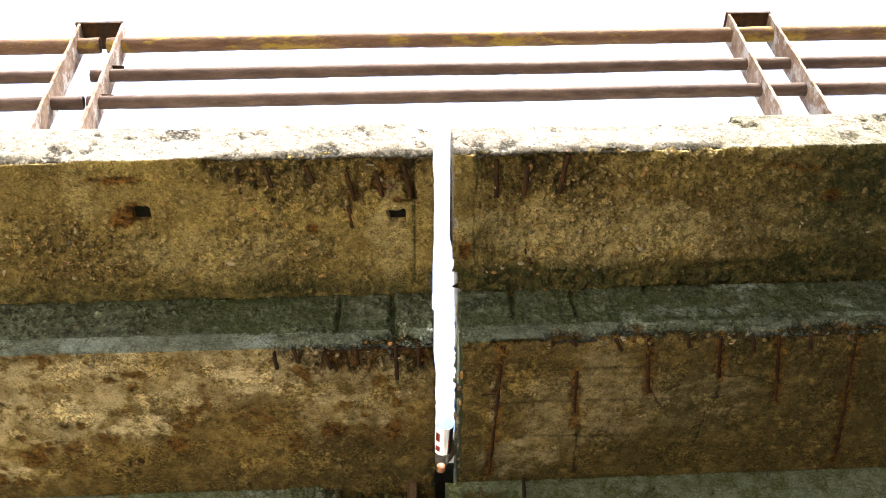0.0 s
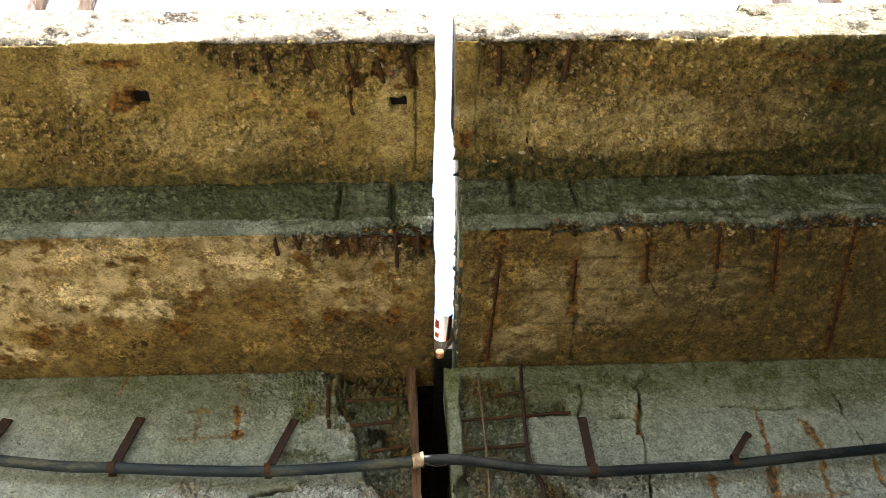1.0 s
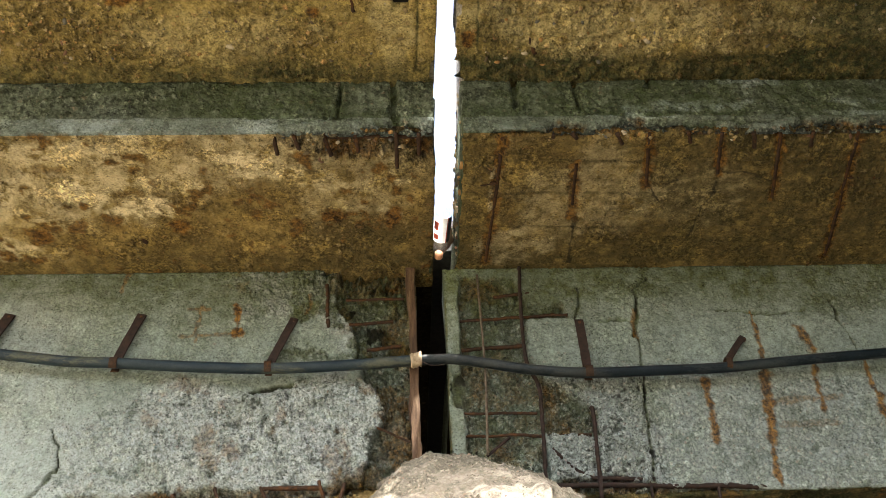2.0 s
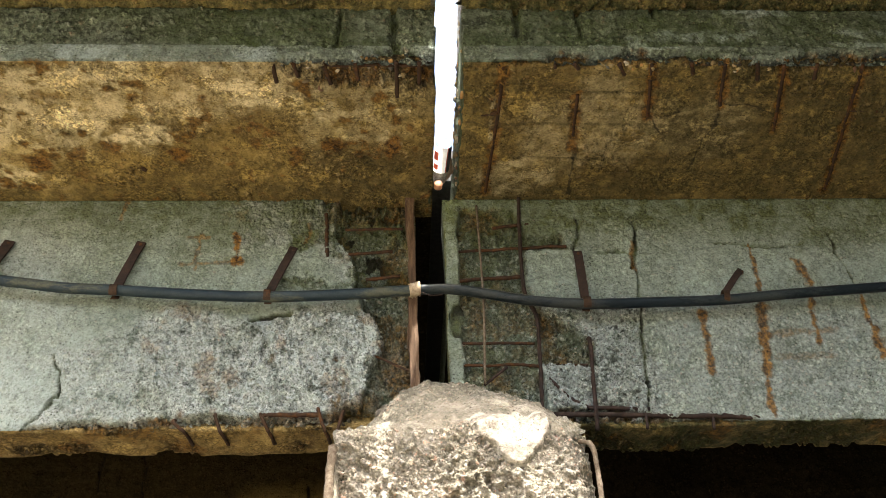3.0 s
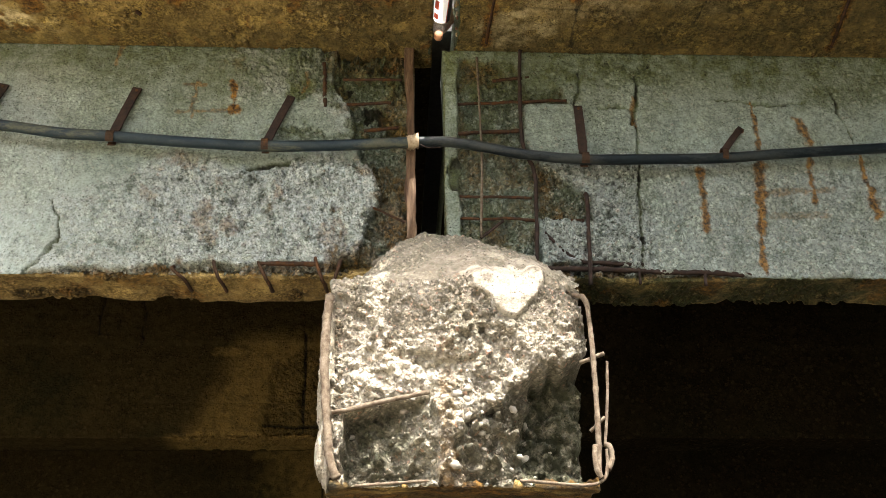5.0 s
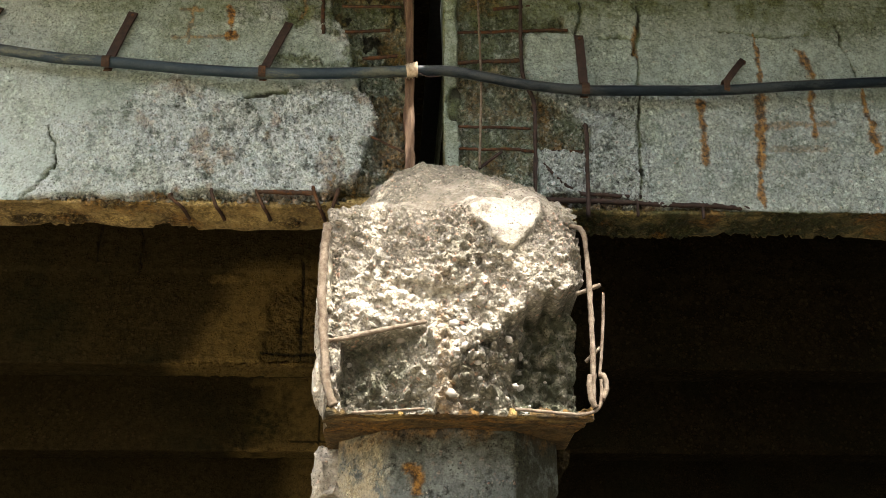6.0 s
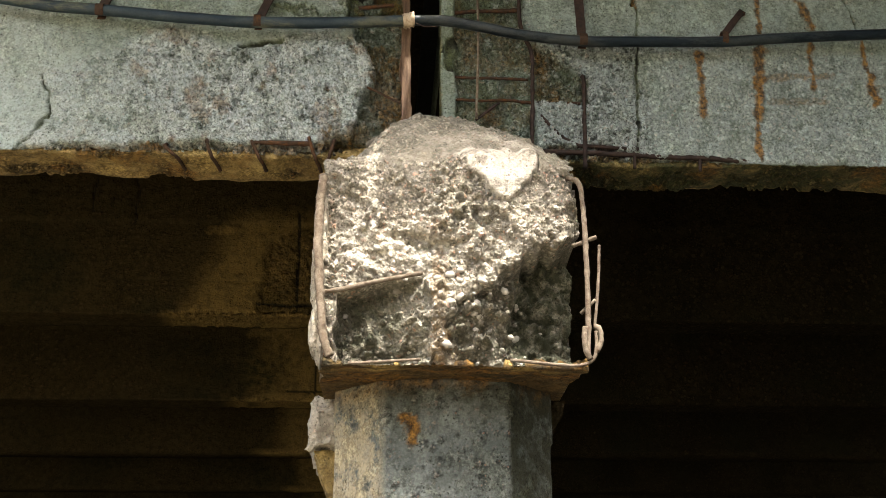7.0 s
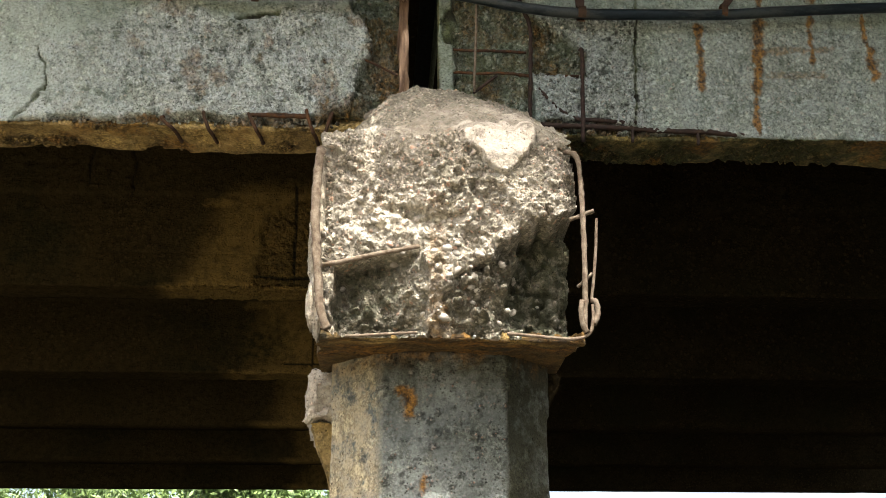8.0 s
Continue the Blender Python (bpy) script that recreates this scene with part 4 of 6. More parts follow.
def span(left):
    root = thing("bridge_span", ("weathered concrete bridge span with pale leached soffit and broken girder end" if left
                                 else "dark weathered concrete bridge span with rusted stirrups and rust streaks"), "bridge", "bridge spans", "structure")

    def xs(end, step):
        if left:
            return np.concatenate([np.arange(-FAR, -2.2, 0.25), np.arange(-2.2, end - step * 0.5, step), [end]])
        return np.concatenate([np.arange(end, 2.75, step), np.arange(2.75, FAR + 0.1, 0.25)])

    def fit(end, step):
        return xs(end, step)

    jag = (0, 0.010) if left else (0.010, 0)

    def footway(key, x, y, z):
        return field_edge(x, z, left) if key == "edge" else field_side(x, y, left)

    def slab(key, x, y, z):
        return field_beam(x, z, left) if key == "beam" else field_deck(x, y, left)

    def girder(key, x, y, z):
        return field_web(x, z, left) if key == "web" else field_bottom(x, y, left)

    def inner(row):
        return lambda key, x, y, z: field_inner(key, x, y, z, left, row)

    e = 0.172 if left else 0.255
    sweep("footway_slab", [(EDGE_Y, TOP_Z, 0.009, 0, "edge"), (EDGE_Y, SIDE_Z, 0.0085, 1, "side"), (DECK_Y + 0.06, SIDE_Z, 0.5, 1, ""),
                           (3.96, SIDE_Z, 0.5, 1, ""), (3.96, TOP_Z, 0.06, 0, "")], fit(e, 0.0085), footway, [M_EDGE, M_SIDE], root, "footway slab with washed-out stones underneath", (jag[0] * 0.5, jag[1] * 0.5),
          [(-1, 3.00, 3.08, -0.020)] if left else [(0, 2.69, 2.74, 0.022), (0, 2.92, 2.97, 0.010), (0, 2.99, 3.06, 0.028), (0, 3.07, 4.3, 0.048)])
    e = 0.165 if left else 0.287
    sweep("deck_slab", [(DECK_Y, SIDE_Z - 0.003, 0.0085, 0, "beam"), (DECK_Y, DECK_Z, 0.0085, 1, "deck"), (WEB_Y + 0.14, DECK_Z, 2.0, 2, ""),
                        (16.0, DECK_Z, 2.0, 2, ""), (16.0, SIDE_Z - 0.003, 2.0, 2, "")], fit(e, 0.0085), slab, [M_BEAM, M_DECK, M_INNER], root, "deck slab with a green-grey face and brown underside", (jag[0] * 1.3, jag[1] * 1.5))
    e = 0.088 if left else 0.233
    sweep("girder", [(WEB_Y, DECK_Z - 0.002, 0.0065, 0, "web"), (WEB_Y, GIRDER_Z, 0.015, 1, "bottom"), (WEB_Y + GIRDER_DEEP, GIRDER_Z, 0.5, 1, ""),
                     (WEB_Y + GIRDER_DEEP, DECK_Z - 0.002, 0.5, 1, "")], fit(e, 0.0065), girder, [M_WEB, M_UNDER], root, "outer girder with eroded grey face", (jag[0] * 1.7, jag[1]))
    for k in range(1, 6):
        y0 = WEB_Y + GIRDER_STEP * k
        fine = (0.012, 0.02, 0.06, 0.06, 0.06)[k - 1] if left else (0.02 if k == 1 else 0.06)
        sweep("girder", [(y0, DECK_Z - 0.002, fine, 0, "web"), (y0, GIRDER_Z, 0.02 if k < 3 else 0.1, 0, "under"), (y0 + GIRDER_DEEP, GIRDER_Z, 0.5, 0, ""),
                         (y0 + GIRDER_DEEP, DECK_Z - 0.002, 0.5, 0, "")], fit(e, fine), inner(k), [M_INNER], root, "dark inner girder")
    return root


span_a = span(True)
span_b = span(False)

M_STONE, nt, sh = shader("embedded_stone")
info = nt.nodes.new("ShaderNodeObjectInfo")
pick = nt.nodes.new("ShaderNodeValToRGB")
pick.color_ramp.interpolation = "CONSTANT"
for k, (at, tone) in enumerate(((0.0, (0.20, 0.145, 0.06)), (0.30, (0.33, 0.25, 0.11)), (0.52, (0.42, 0.22, 0.06)), (0.62, (0.16, 0.07, 0.04)), (0.72, (0.09, 0.10, 0.10)), (0.84, (0.52, 0.46, 0.34)), (0.93, (0.12, 0.09, 0.05)))):
    spot = pick.color_ramp.elements[k] if k < 2 else pick.color_ramp.elements.new(at)
    spot.position, spot.color = at, (*tone, 1)
nt.links.new(info.outputs["Random"], pick.inputs[0])
nt.links.new(blend(nt, ramp(nt, texture(nt, 0.012, 5, 0.7).outputs[0], 0.38, 0.62, 0.0, 0.7), pick.outputs[0], (0.13, 0.10, 0.05)), sh.inputs["Base Color"])
sh.inputs["Roughness"].default_value = 0.8


def stone_shape(seed, material, flat=0.62):
    bm = bmesh.new()
    bmesh.ops.create_icosphere(bm, subdivisions=1, radius=1)
    for v in bm.verts:
        v.co = Vector((v.co.x, v.co.y * flat, v.co.z * 0.72)) * (1 + 0.3 * noise.noise(v.co * 1.3 + Vector((seed, 0, 0))))
    me = bpy.data.meshes.new("stone")
    bm.to_mesh(me)
    bm.free()
    me.polygons.foreach_set("use_smooth", [True] * len(me.polygons))
    me.materials.append(material)
    return me


def set_stones(root, slab, shapes, px, py, z0, relief_at, size, rng):
    """Stones half sunk in an underside, parts of that slab."""
    host = next(o for o in root.children if o.name.startswith(slab))
    for k in range(len(px)):
        ob = new("stone", shapes[k % len(shapes)])
        ob.parent = host
        ob.matrix_basis = (Matrix.Translation((px[k], py[k], z0 - relief_at[k] + 0.35 * size[k] + EYE)) @ Euler((1.57 + rng.uniform(-0.2, 0.2), 0, rng.uniform(0, 6.28))).to_matrix().to_4x4()
                           @ Matrix.Diagonal((size[k] * rng.uniform(0.8, 1.5), size[k], size[k], 1)))


shapes = [stone_shape(k * 2.9, M_STONE) for k in range(6)]
rng = np.random.default_rng(21)
for left, root in ((True, span_a), (False, span_b)):
    n = 150
    px = rng.uniform(-1.65, 0.05, n) if left else np.concatenate([rng.normal(0.75, 0.28, 110), rng.uniform(0.4, 2.1, 40)])
    py = rng.uniform(2.46, 3.02, n)
    if left:
        py[:50], px[:50] = rng.normal(2.52, 0.07, 50), rng.uniform(-0.72, 0.06, 50)
        px[50:80], py[50:80] = rng.normal(-1.5, 0.14, 30), rng.normal(2.90, 0.08, 30)
    keep = (px > (-1.7 if left else 0.38)) & (px < (0.06 if left else 2.15)) & (py > 2.41) & (py < 3.04)
    px, py = px[keep], py[keep]
    size = 0.007 + 0.012 * rng.random(len(px)) ** 1.6
    set_stones(root, "footway_slab", shapes, px, py, SIDE_Z, field_side(px[None], py[None], left)["d"][0], size, rng)
    px, py = (rng.uniform(-0.48, 0.12, 55), rng.normal(3.17, 0.04, 55)) if left else (rng.uniform(0.62, 2.1, 45), rng.normal(3.13, 0.02, 45))
    py = np.clip(py, 3.125, 3.3)
    size = 0.007 + 0.010 * rng.random(len(px)) ** 1.6
    set_stones(root, "deck_slab", shapes, px, py, DECK_Z, field_deck(px[None], py[None], left)["d"][0], size, rng)

# stones left bare in the end face of the slab at the joint
n = 46
for name, at, (y0, y1), (z0, z1) in (("deck_slab", 0.284, (3.13, 3.95), (3.225, 3.52)), ("footway_slab", 0.296, (3.15, 3.95), (3.56, 3.75))):
    host = next(o for o in span_b.children if o.name.startswith(name))
    for k in range(n):
        size = 0.008 + 0.016 * rng.random() ** 2
        ob = new("stone", shapes[k % len(shapes)])
        ob.parent = host
        ob.matrix_basis = (Matrix.Translation((at, rng.uniform(y0, y1), rng.uniform(z0, z1) + EYE)) @ Euler((0, 0, 1.57 + rng.uniform(-0.3, 0.3))).to_matrix().to_4x4()
                           @ Matrix.Rotation(rng.uniform(0, 6.28), 4, "Y") @ Matrix.Diagonal((size * rng.uniform(0.9, 1.5), size, size, 1)))

# black blocks high in the drain holes, added to give their deep shade
for x0, x1, y0, y1 in ((-1.05, -0.975, 2.595, 2.682), (-0.022, 0.064, 2.636, 2.718)):
    bm = bmesh.new()
    block(bm, x0, x1, y0, y1, SIDE_Z + 0.035, SIDE_Z + 0.06, None, 0.002)
    part("drain_plug", bm, M_HOLE_SHADE, span_a, "black block for the shade inside a drain hole")

# road surface closes the joint above the girders
bm = bmesh.new()
block(bm, -FAR, FAR, 4.255, 15.4, SIDE_Z, TOP_Z - 0.03, None, 0)
part("road", bm, M_ROAD)
tagged(bpy.data.objects["road"], "worn asphalt road surface on the bridge deck", "road", "", "structure")

# ---- exposed reinforcement, part of the spans ----
ZS, ZD = SIDE_Z + 0.004, DECK_Z + 0.002
for x0, y0, x1, y1 in [(-0.183, 2.455, -0.147, 2.585), (-0.063, 2.46, -0.037, 2.57), (0.055, 2.43, 0.078, 2.575), (-0.496, 2.43, -0.478, 2.515),
                       (-0.610, 2.44, -0.603, 2.54), (-0.175, 2.63, -0.166, 2.725), (-0.34, 2.43, -0.31, 2.50)]:
    bar("stirrup", (x0, y0, ZS + 0.010), (x1, y1, ZS - 0.010), 0.009, M_RUST, span_a, "rusted stirrup stub")
for x0, y0, x1, y1 in [(0.428, 2.42, 0.430, 2.585), (0.556, 2.45, 0.546, 2.585), (0.714, 2.40, 0.690, 2.575), (0.568, 2.862, 0.598, 2.95), (1.53, 2.455, 1.76, 2.468)]:
    bar("stirrup", (x0, y0, ZS + 0.008), (x1, y1, ZS - 0.008), 0.010, M_RUST, span_b, "rusted stirrup stub")
for x0, y0, x1, y1 in STIRRUPS:
    bar("stirrup", (x0, max(y0, 3.115), ZD + 0.001), (x1, y1, ZD + 0.005), 0.0075, M_RUST, span_b, "rusted stirrup")
for x0, y0, x1, y1 in [(1.512, 3.07, 1.530, 3.20), (0.928, 3.05, 0.958, 3.17), (1.233, 3.05, 1.252, 3.17), (1.985, 3.388, 2.14, 3.389),
                       (1.766, 3.07, 1.775, 3.19), (0.742, 3.05, 0.763, 3.14), (0.66, 3.05, 0.665, 3.13), (0.30, 3.42, 0.44, 3.40)]:
    bar("stirrup", (x0, max(y0, 3.112), ZD + 0.004), (x1, y1, ZD - 0.002), 0.009, M_RUST, span_b, "rusted stirrup stub")
for x0, y0, x1, y1 in [(-0.505, 3.08, -0.492, 3.21), (0.0, 3.07, 0.006, 3.29), (-0.165, 3.08, -0.155, 3.20), (-0.30, 3.08, -0.27, 3.22), (0.10, 3.08, 0.10, 3.22),
                       (-1.201, 3.716, -1.137, 3.775), (-0.42, 3.09, -0.40, 3.18)]:
    bar("stirrup", (x0, max(y0, 3.118), ZD + 0.014), (x1, y1, ZD - 0.010), 0.009, M_RUST, span_a, "rusted stirrup stub")
bar("longitudinal_bar", (-0.36, 3.14, ZD + 0.020), (0.12, 3.14, ZD + 0.018), 0.008, M_RUST, span_a, "rusted bar")

# mesh of bars in the broken end of one girder
for pts, r in [([(0.378, 3.965, 3.14), (0.384, 3.962, 2.61), (0.370, 3.972, 2.19)], 0.0055), ([(0.585, 3.985, 3.20), (0.575, 3.985, 3.0), (0.573, 3.985, 2.68), (0.615, 3.98, 2.53), (0.617, 3.98, 2.40), (0.604, 3.985, 2.05)], 0.0085),
               ([(0.835, 3.993, 2.42), (0.841, 3.99, 2.38), (0.825, 3.985, 1.975)], 0.009), ([(1.050, 4.006, 2.20), (1.038, 4.0, 1.985)], 0.006),
               ([(0.645, 3.985, 2.22), (0.74, 3.99, 2.12), (0.84, 3.995, 2.07)], 0.007), ([(1.33, 4.010, 2.13), (1.317, 4.0, 1.98)], 0.006), ([(0.37, 3.985, 2.19), (0.47, 3.99, 2.28)], 0.006)]:
    tube("vertical_bar", glide(pts, 12), r, M_DUSTY if r < 0.0056 else M_STRAP, span_b, "rusted bar", 8, 0.35, 0.1)
for x0, z0, x1, z1, r in [(0.285, 2.905, 0.79, 2.933, 0.007), (0.285, 2.742, 0.57, 2.760, 0.009), (0.285, 2.412, 0.60, 2.404, 0.006), (0.285, 2.302, 0.825, 2.290, 0.0065), (0.45, 3.038, 0.64, 3.06, 0.008)]:
    bar("horizontal_bar", (x0, 4.012, z0), (x1, 4.004, z1), r, M_RUST, span_b, "rusted bar")
bar("bottom_bar", (0.58, 4.0, 2.062), (1.53, 4.010, 2.036), 0.011, M_STRAP, span_b, "thick rusted bottom bar")
bar("bottom_bar", (0.80, 3.995, 2.085), (1.06, 4.0, 2.075), 0.009, M_STRAP, span_b, "thick rusted bottom bar")
# hooks and bar along the broken lower edge of the other girder
for x0, z0, x1, z1 in [(-0.915, 2.035, -0.868, 1.985), (-0.748, 2.062, -0.722, 1.985), (-0.568, 2.078, -0.528, 1.985), (-0.327, 2.080, -0.297, 1.985), (-0.225, 2.07, -0.245, 1.985)]:
    tube("stirrup", glide([(x0, 4.01, z0 + 0.02), (x0, 3.985, z0), ((x0 + x1) / 2, 3.985, (z0 + z1) / 2), (x1, 4.0, z1 + 0.01), (x1 + 0.01, 4.05, z1 + 0.008), (x1 + 0.015, 4.12, z1 + 0.012)], 6), 0.0075, M_RUST, span_a, "rusted hooked stirrup", 8, 0.3, 0.1)
bar("bottom_bar", (-0.56, 3.992, 2.062), (-0.32, 3.994, 2.066), 0.010, M_RUST, span_a, "ribbed rusted bottom bar")
for x0, z0, x1, z1, r in [(-0.22, 2.885, -0.02, 2.90, 0.007), (-0.14, 2.745, 0.02, 2.76, 0.008), (-0.33, 3.12, -0.315, 2.87, 0.009), (-0.10, 2.35, 0.05, 2.27, 0.005), (-0.24, 3.03, 0.03, 3.03, 0.006)]:
    bar("loose_bar", (x0, 4.002 if x0 > -0.3 else 3.992, z0), (x1, 4.0 if x0 > -0.3 else 3.992, z1), r, M_RUST, span_a, "rusted bar")
bm = bmesh.new()
block(bm, 0.050, 0.092, 3.975, 4.06, 2.10, 3.20, Matrix.Rotation(radians(-0.6), 4, "Y"), 0.004)
bmesh.ops.subdivide_edges(bm, edges=[e for e in bm.edges if e.calc_length() > 0.5], cuts=24)
for v in bm.verts:
    v.co.x += 0.009 * noise.noise(Vector((1, v.co.x * 30, v.co.z * 5))) + 0.006 * noise.noise(Vector((v.co.x * 30, 1, v.co.z * 21)))
    v.co.y += 0.006 * noise.noise(Vector((v.co.x * 20, 3, v.co.z * 7)))
part("formwork_board", bm, M_WOOD, span_a, "brown weathered formwork board at the joint")

# ---- the pier ----
pier = thing("concrete_pier", "concrete pier with a broken capital, bare bars and grey shaft", "pier", "", "structure")


def field_cap(key, x, y, z):
    f = blank(x)
    if key == "front":
        v = z
        wx, wv = x + 0.010 * fbm(x, v, 0.05, 3, 313), v + 0.010 * fbm(x, v, 0.05, 3, 314)
        stones, tone = pebbles(wx, wv, 0.034, 300, 0.35)
        grit, tone2 = pebbles(wx, wv, 0.014, 301, 0.6)
        crag = 0.55 * crumbs(x, v, 0.060, 315) + 0.35 * crumbs(x, v, 0.027, 325) + 0.18 * crumbs(x, v, 0.014, 335)
        dome = 1 - ((x - 0.22) / 0.5) ** 2
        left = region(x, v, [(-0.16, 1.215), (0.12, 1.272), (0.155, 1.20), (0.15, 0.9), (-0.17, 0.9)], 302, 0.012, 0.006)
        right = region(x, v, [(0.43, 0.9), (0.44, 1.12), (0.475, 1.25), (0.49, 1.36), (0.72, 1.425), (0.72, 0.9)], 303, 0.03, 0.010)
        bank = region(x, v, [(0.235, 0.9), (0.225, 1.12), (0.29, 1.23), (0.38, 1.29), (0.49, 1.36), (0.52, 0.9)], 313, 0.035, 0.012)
        flat = region(x, v, [(0.49, 1.04), (0.49, 1.34), (0.665, 1.39), (0.665, 1.06)], 304, 0.015, 0.015)
        skin = region(x, v, [(0.27, 1.72), (0.33, 1.655), (0.40, 1.59), (0.445, 1.572), (0.475, 1.60), (0.495, 1.66), (0.545, 1.73), (0.56, 1.85), (0.2, 1.85)], 305, 0.028, 0.004)
        rough = np.clip(1 - skin, 0, 1)
        gouge = crack(x, v, 0.36, 1.50, 0.30, 1.10, 0.05, 306, 0.05)
        f["d"] = (0.03 * dome + rough * ((0.014 * stones + 0.006 * grit) * (0.4 + 0.9 * smooth(-0.3, 0.4, fbm(x, v, 0.25, 3, 316))) + 0.020 * crag + 0.045 * fbm(x, v, 0.30, 3, 307) + 0.018 * smooth(-0.05, 0.05, fbm(x, v, 0.16, 4, 317)) + 0.024 * smooth(0.12, 0.20, fbm(x, v, 0.22, 4, 318)) - 0.025 + 0.006 * fbm(x, v, 0.022, 3, 308))
                  - left * (0.105 - 0.035 * stones) * (1 - 0.7 * smooth(-0.02, 0.14, x)) * smooth(0.965, 1.0, v) - bank * (1 - right) * (0.045 + 0.09 * smooth(0.26, 0.48, x) - 0.05 * stones) * smooth(0.965, 0.995, v) - right * (0.205 - 0.02 * stones - 0.10 * (1 - smooth(1.0, 1.10, v))) * smooth(0.965, 0.995, v) - 0.02 * flat * right + skin * (0.040 - 0.25 * np.clip(v - 1.57, 0, 0.2)) - 0.03 * gouge
                  - 0.05 * smooth(0.62, 0.70, x) - 0.02 * (1 - smooth(-0.2, -0.14, x)))
        f["spall"] = rough * (1 - 0.6 * flat)
        f["tone"] = np.where(stones > grit * 0.5, tone, tone2)
        f["pale"] = np.clip(skin + 0.4 * smooth(0.0, 0.5, fbm(x, v, 0.2, 4, 309)) * (1 - left) * (1 - right) * (1 - 0.6 * bank), 0, 1)
        f["rust"] = np.clip(0.28 * blob(x, v, 0.185, 1.2, 0.03, 0.25, 310, 0.6) + 0.25 * blob(x, v, 0.2, 1.0, 0.05, 0.06, 311), 0, 1)
        # Recesses: dark mossy concrete, with their shade put into the colour.
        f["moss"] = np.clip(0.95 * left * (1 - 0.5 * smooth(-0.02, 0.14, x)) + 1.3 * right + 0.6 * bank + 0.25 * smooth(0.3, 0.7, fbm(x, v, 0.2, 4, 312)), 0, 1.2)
    elif key == "slope":
        v = y
        stones, f["tone"] = pebbles(x, v, 0.03, 320)
        crest = np.interp(x, [-0.25, -0.2, -0.09, 0.0, 0.12, 0.24, 0.43, 0.6, 0.68], [-0.13, -0.09, 0.035, 0.11, 0.17, 0.155, 0.115, 0.065, 0.0])
        ridge = crest * smooth(3.46, 3.82, y) + 0.02 * np.exp(-((x - 0.3) / 0.3) ** 2)
        skin = region(x, v, [(0.0, 3.3), (0.05, 3.62), (0.30, 3.70), (0.58, 3.62), (0.56, 3.3)], 321, 0.03, 0.02)
        f["d"] = ridge + 0.026 * fbm(x, v, 0.14, 5, 322) + (1 - 0.7 * skin) * (0.006 * crumbs(x, v, 0.035, 323) + 0.004 * crumbs(x, v, 0.016, 324)) + (1 - skin) * 0.008 * stones + 0.01 * skin + 0.030 * smooth(0.25, 0.31, x) * (1 - smooth(0.52, 0.58, x)) * (1 - smooth(3.50, 3.75, y))
        f["pale"] = 0.6 * skin * region(x, v, [(0.27, 3.3), (0.26, 3.53), (0.42, 3.55), (0.54, 3.53), (0.55, 3.3)], 326, 0.02, 0.01)
        f["spall"] = 0.6 * (1 - skin)
        # Darker slope, more so towards the girder.
        f["moss"] = 0.36 + 0.35 * smooth(3.75, 4.0, y) - 0.36 * np.clip(f["pale"] * 2, 0, 1)
    else:
        f["rust"] = np.clip(0.30 + 0.9 * fbm(x, y * 3, 0.15, 4, 330), 0, 0.9)
        f["pale"] = smooth(-0.1, 0.3, fbm(x, y * 3, 0.2, 5, 333)) * (1 - smooth(3.50, 3.62, y))
        f["moss"] = np.clip(0.30 + fbm(x, y, 0.2, 4, 331), 0, 0.85)
        f["d"] = 0.010 * fbm(x, y, 0.1, 4, 332)
    return f


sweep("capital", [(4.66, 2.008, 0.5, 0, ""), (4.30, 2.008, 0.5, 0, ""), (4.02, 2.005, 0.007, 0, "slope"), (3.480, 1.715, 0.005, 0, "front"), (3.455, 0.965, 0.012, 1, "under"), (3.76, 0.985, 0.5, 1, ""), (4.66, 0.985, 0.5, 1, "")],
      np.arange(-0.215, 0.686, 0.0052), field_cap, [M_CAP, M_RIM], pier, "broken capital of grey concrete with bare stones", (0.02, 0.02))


def stone_mesh(seed):
    bm = bmesh.new()
    bmesh.ops.create_icosphere(bm, subdivisions=1, radius=1)
    for v in bm.verts:
        v.co = Vector((v.co.x, v.co.y * 0.62, v.co.z * 0.70)) * (1 + 0.22 * noise.noise(v.co * 1.3 + Vector((seed, 0, 0))))
    me = bpy.data.meshes.new("pebble")
    bm.to_mesh(me)
    bm.free()
    me.polygons.foreach_set("use_smooth", [True] * len(me.polygons))
    me.materials.append(M_PEBBLE)
    return me


M_PEBBLE, nt, sh = shader("river_pebble")
info = nt.nodes.new("ShaderNodeObjectInfo")
tint = blend(nt, info.outputs["Random"], (0.17, 0.15, 0.12), (0.44, 0.42, 0.36))
nt.links.new(blend(nt, ramp(nt, texture(nt, 0.008, 4).outputs[0], 0.35, 0.65, 0.0, 0.5), tint, (0.16, 0.14, 0.11)), sh.inputs["Base Color"])
sh.inputs["Roughness"].default_value = 0.8
capital = next(o for o in pier.children if o.name.startswith("capital"))
shapes = [stone_mesh(k * 3.7) for k in range(4)]
rng = np.random.default_rng(8)
px = np.concatenate([rng.normal(0.33, 0.09, 75), rng.uniform(-0.15, 0.6, 45)])
pz = np.concatenate([rng.normal(1.17, 0.13, 75), rng.uniform(1.0, 1.58, 45)])
size = 0.006 + 0.019 * rng.random(len(px)) ** 3
relief_at = field_cap("front", px[None], px[None] * 0 + 3.46, pz[None])["d"][0]
